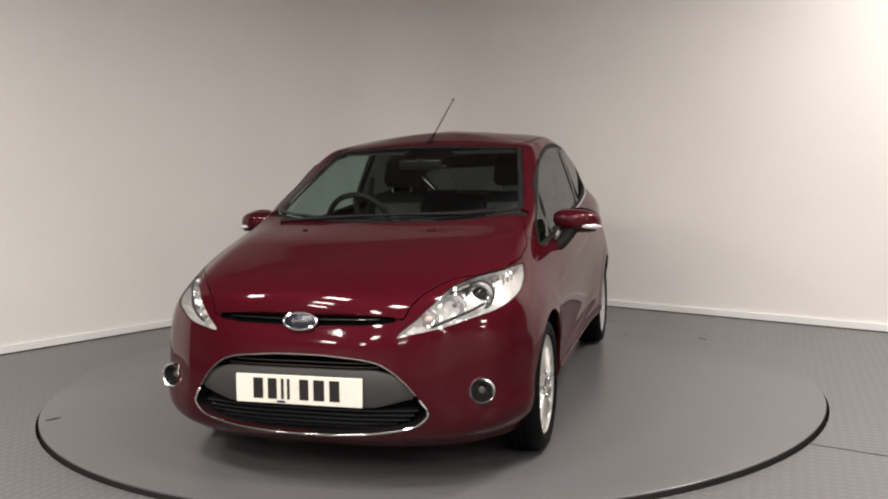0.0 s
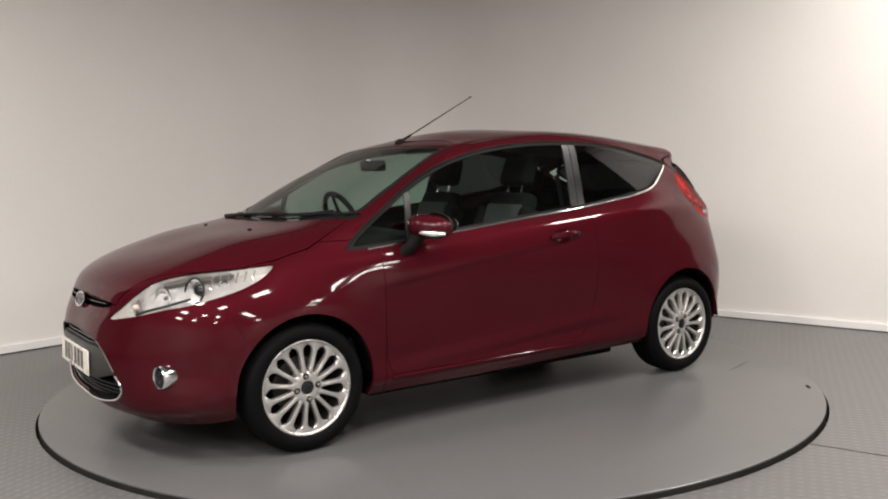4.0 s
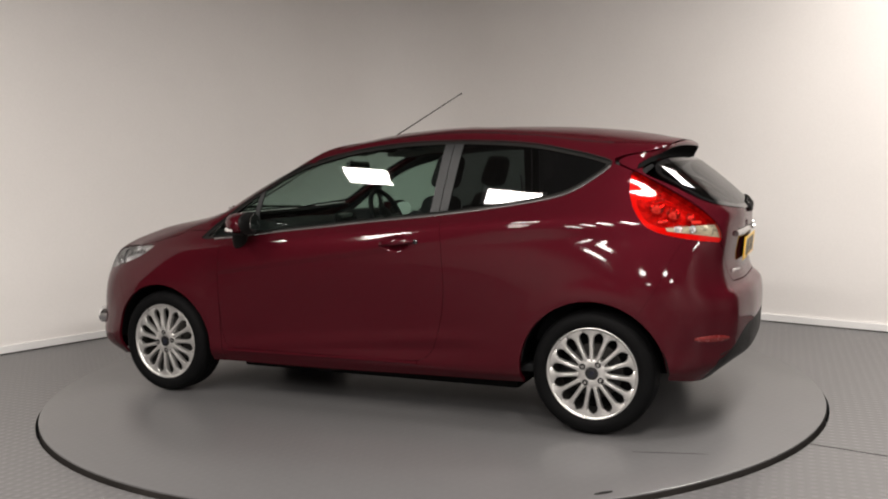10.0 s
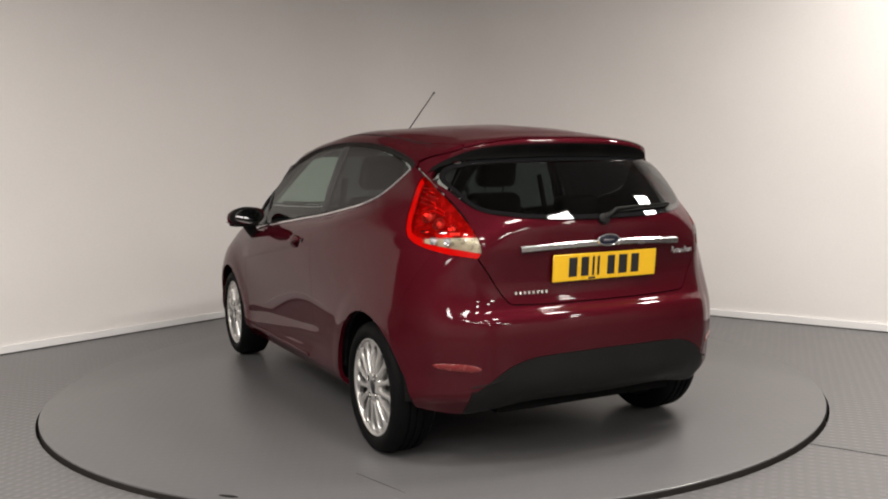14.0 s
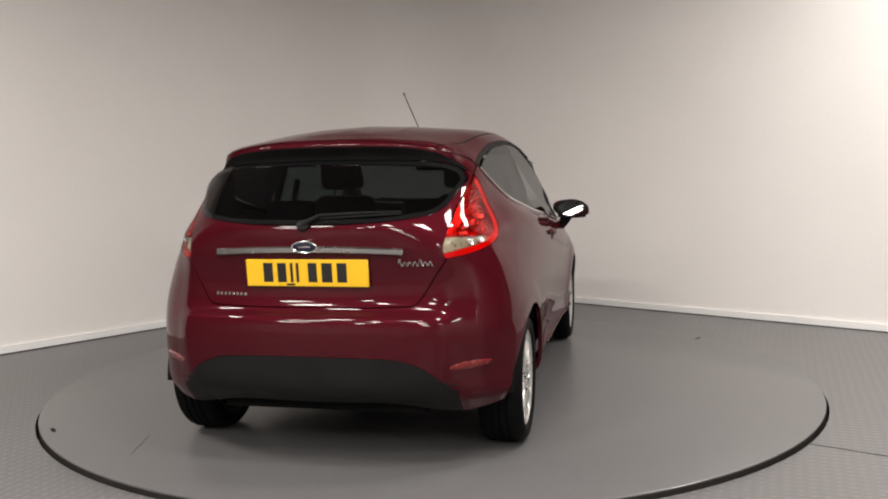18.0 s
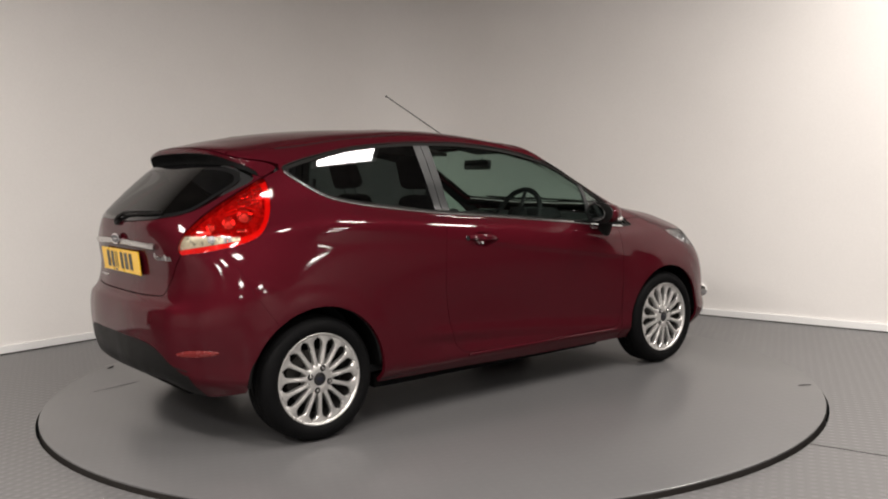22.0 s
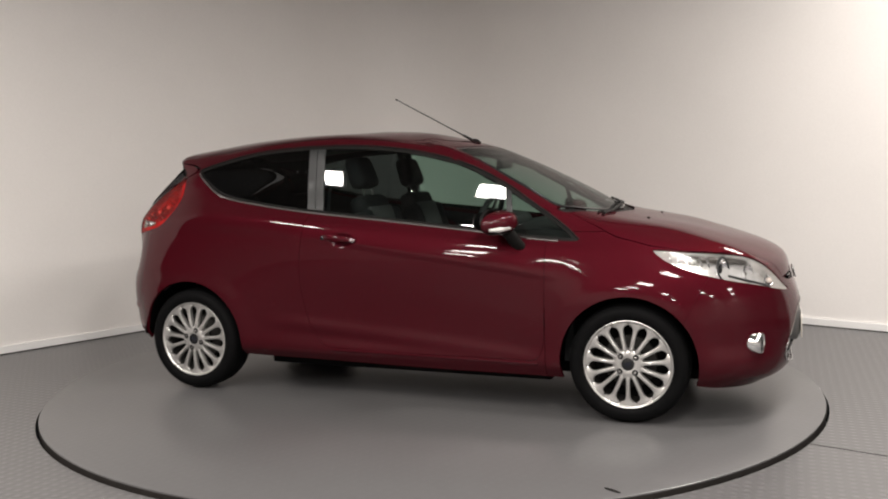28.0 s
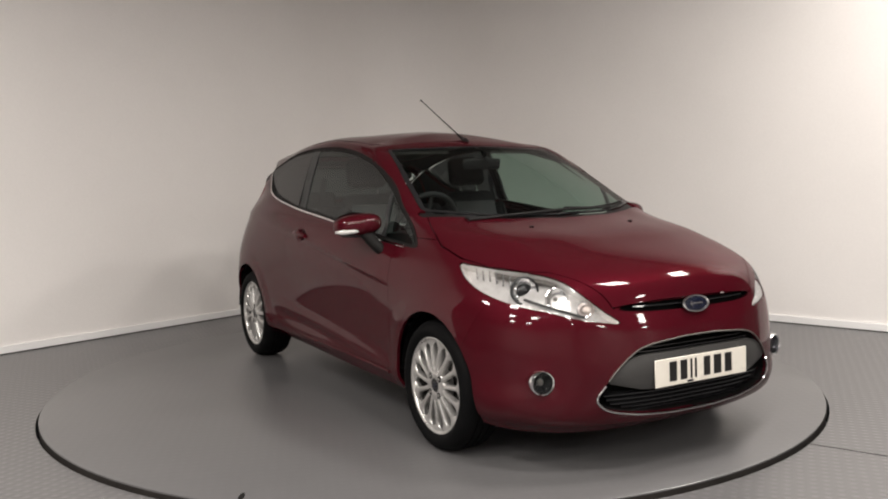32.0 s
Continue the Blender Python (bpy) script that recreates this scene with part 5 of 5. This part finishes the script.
part("instrument_hood", placed(box_bm((.20, .34, .07), (0, 0, 0), .03, 3, taper=.8), Matrix.Translation((.54, -.37, .965))), TRIM, dash)
part("centre_stack", box_bm((.08, .24, .26), (.455, 0, .80), .02, 2), GREY_PLASTIC, dash)
part("screen_pod", box_bm((.05, .20, .06), (.50, 0, .955), .015, 2), GLOSS_BLACK, dash)

# steering wheel, on the right-hand side
sw = Matrix.Translation((.405, -.37, .945)) @ Matrix.Rotation(radians(-66), 4, "Y")
wheel_s = part("steering_wheel", placed(ring_bm(.180, .180, .016, 48, 10), sw), TRIM, car, "black steering wheel")
part("steering_boss", placed(oval_bm(.075, .062, .02, .02, 32), sw @ Matrix.Translation((0, 0, -.02))), TRIM, wheel_s)
for a in (0, 180, 270):
    ca, sa = math.cos(radians(a + 90)), math.sin(radians(a + 90))
    part("steering_spoke", placed(tube_bm([(.05 * ca, .05 * sa, -.005), (.175 * ca, .175 * sa, 0)], .014, 8, flat=.6), sw), GREY_PLASTIC, wheel_s)
part("steering_column", tube_bm([(.42, -.37, .935), (.60, -.37, .86)], .04, 12), TRIM, wheel_s)


def seat(y):
    """A front seat with bolstered back and a head restraint."""
    lean = Matrix.Translation((-.12, y, .50)) @ Matrix.Rotation(radians(-19), 4, "Y")
    s = part("front_seat", bm_join(box_bm((.50, .46, .15), (.10, y, .47), .05, 3), box_bm((.46, .09, .17), (.11, y + .21, .50), .04, 3), box_bm((.46, .09, .17), (.11, y - .21, .50), .04, 3)), FABRIC, car, "dark fabric front seat")
    part("seat_back", bm_join(placed(box_bm((.12, .40, .60), (0, 0, .33), .05, 3, taper=.86), lean), placed(box_bm((.16, .09, .48), (.02, .19, .30), .04, 3, taper=.8), lean), placed(box_bm((.16, .09, .48), (.02, -.19, .30), .04, 3, taper=.8), lean)), FABRIC, s, "dark fabric seat back")
    part("seat_back_panel", placed(box_bm((.03, .30, .44), (.052, 0, .33), .012, 2), lean), FABRIC_GREY, s, "grey fabric centre panel")
    part("head_restraint", placed(box_bm((.095, .25, .185), (.015, 0, .765), .045, 3, taper=.9), lean), FABRIC, s, "dark head restraint")
    for d in (-.06, .06):
        part("restraint_post", placed(tube_bm([(0.01, d, .60), (.012, d, .70)], .006, 8), lean), CHROME, s)
    return s


seat(.36)
seat(-.36)
bench = part("rear_seat", bm_join(box_bm((.48, 1.22, .18), (-.78, 0, .47), .06, 3), box_bm((.14, 1.24, .52), (-1.08, 0, .74), .05, 3, Matrix.Rotation(radians(-20), 3, "Y"))), FABRIC, car, "dark fabric rear bench seat")
for y in (-.34, .34):
    part("head_restraint", box_bm((.09, .24, .13), (-1.17, y, 1.035), .04, 3), FABRIC, bench)
part("parcel_shelf", box_bm((.42, 1.10, .02), (-1.42, 0, .965), .008, 2), TRIM, car, "black parcel shelf")
part("boot_trim", box_bm((.60, 1.06, .03), (-1.38, 0, .50), .01), TRIM, car)
mir = part("interior_mirror", placed(box_bm((.035, .24, .062), (0, 0, 0), .016, 3), Matrix.Translation((.405, -.005, 1.268)) @ Matrix.Rotation(radians(8), 4, "Y")), GLOSS_BLACK, car, "black interior mirror")
part("mirror_stem", tube_bm([(.42, 0, 1.285), (.455, 0, 1.30)], .012, 8), GLOSS_BLACK, mir)
for s in (1, -1):
    part("sun_visor", placed(box_bm((.16, .36, .02), (0, 0, 0), .008), Matrix.Translation((.20, .32 * s, 1.352)) @ Matrix.Rotation(radians(12), 4, "Y")), LINING, car, "pale folded sun visor")
    part("seat_belt", tube_bm([(-.43, .60 * s, 1.20), (-.44, .635 * s, 1.0), (-.42, .66 * s, .7), (-.40, .66 * s, .45)], .018, 6, flat=.15), FABRIC, car)

# ---- scuffs on the platform ----
def scuff(a, b, wide, label):
    (x0, y0), (x1, y1) = a, b
    d = Vector((x1 - x0, y1 - y0, 0))
    m = facing(((x0 + x1) / 2, (y0 + y1) / 2, .0015), (0, 0, 1), (-d.y, d.x, 0.0001))
    return part("scuff_mark", placed(oval_bm(d.length / 2, wide / 2, .0008, .0006, 16, 1), Matrix.Translation(((x0 + x1) / 2, (y0 + y1) / 2, .0004)) @ Matrix.Rotation(math.atan2(d.y, d.x), 4, "Z")), RUBBER, platform, label)


OFF = Vector((0.0362, 0.0855))
for a, b, w in (((-1.50, 1.47), (-1.44, 1.53), .022), ((1.29, -1.70), (1.36, -1.74), .022), ((-1.774, .893), (-1.468, .977), .0022)):
    scuff((a[0] + OFF.x, a[1] + OFF.y), (b[0] + OFF.x, b[1] + OFF.y), w, "dark scuff mark")
joint = [(1.675 + .22 * k, -1.423 - .166 * k) for k in range(0, 16)]
tagged(part("floor_joint", tube_bm([(x, y, FLOOR_Z + .0005) for x, y in joint], .004, 6, flat=.4), RUBBER, None), "thin dark joint between floor plates", "floor joint", kind="structure")

def motions():
    """The platform and the car turn together, clockwise seen from above."""
    steps = [k * 0.5 for k in range(int(SECONDS * 2) + 1)]
    walk(platform, [(t, pose(0, 0, 0, 0, 0, turn_at(t))) for t in steps])
    walk(car, [(t, pose(0, 0, 0, 0, 0, turn_at(t)) @ pose(0.0362, 0.0855, 0.0)) for t in steps])


motions()
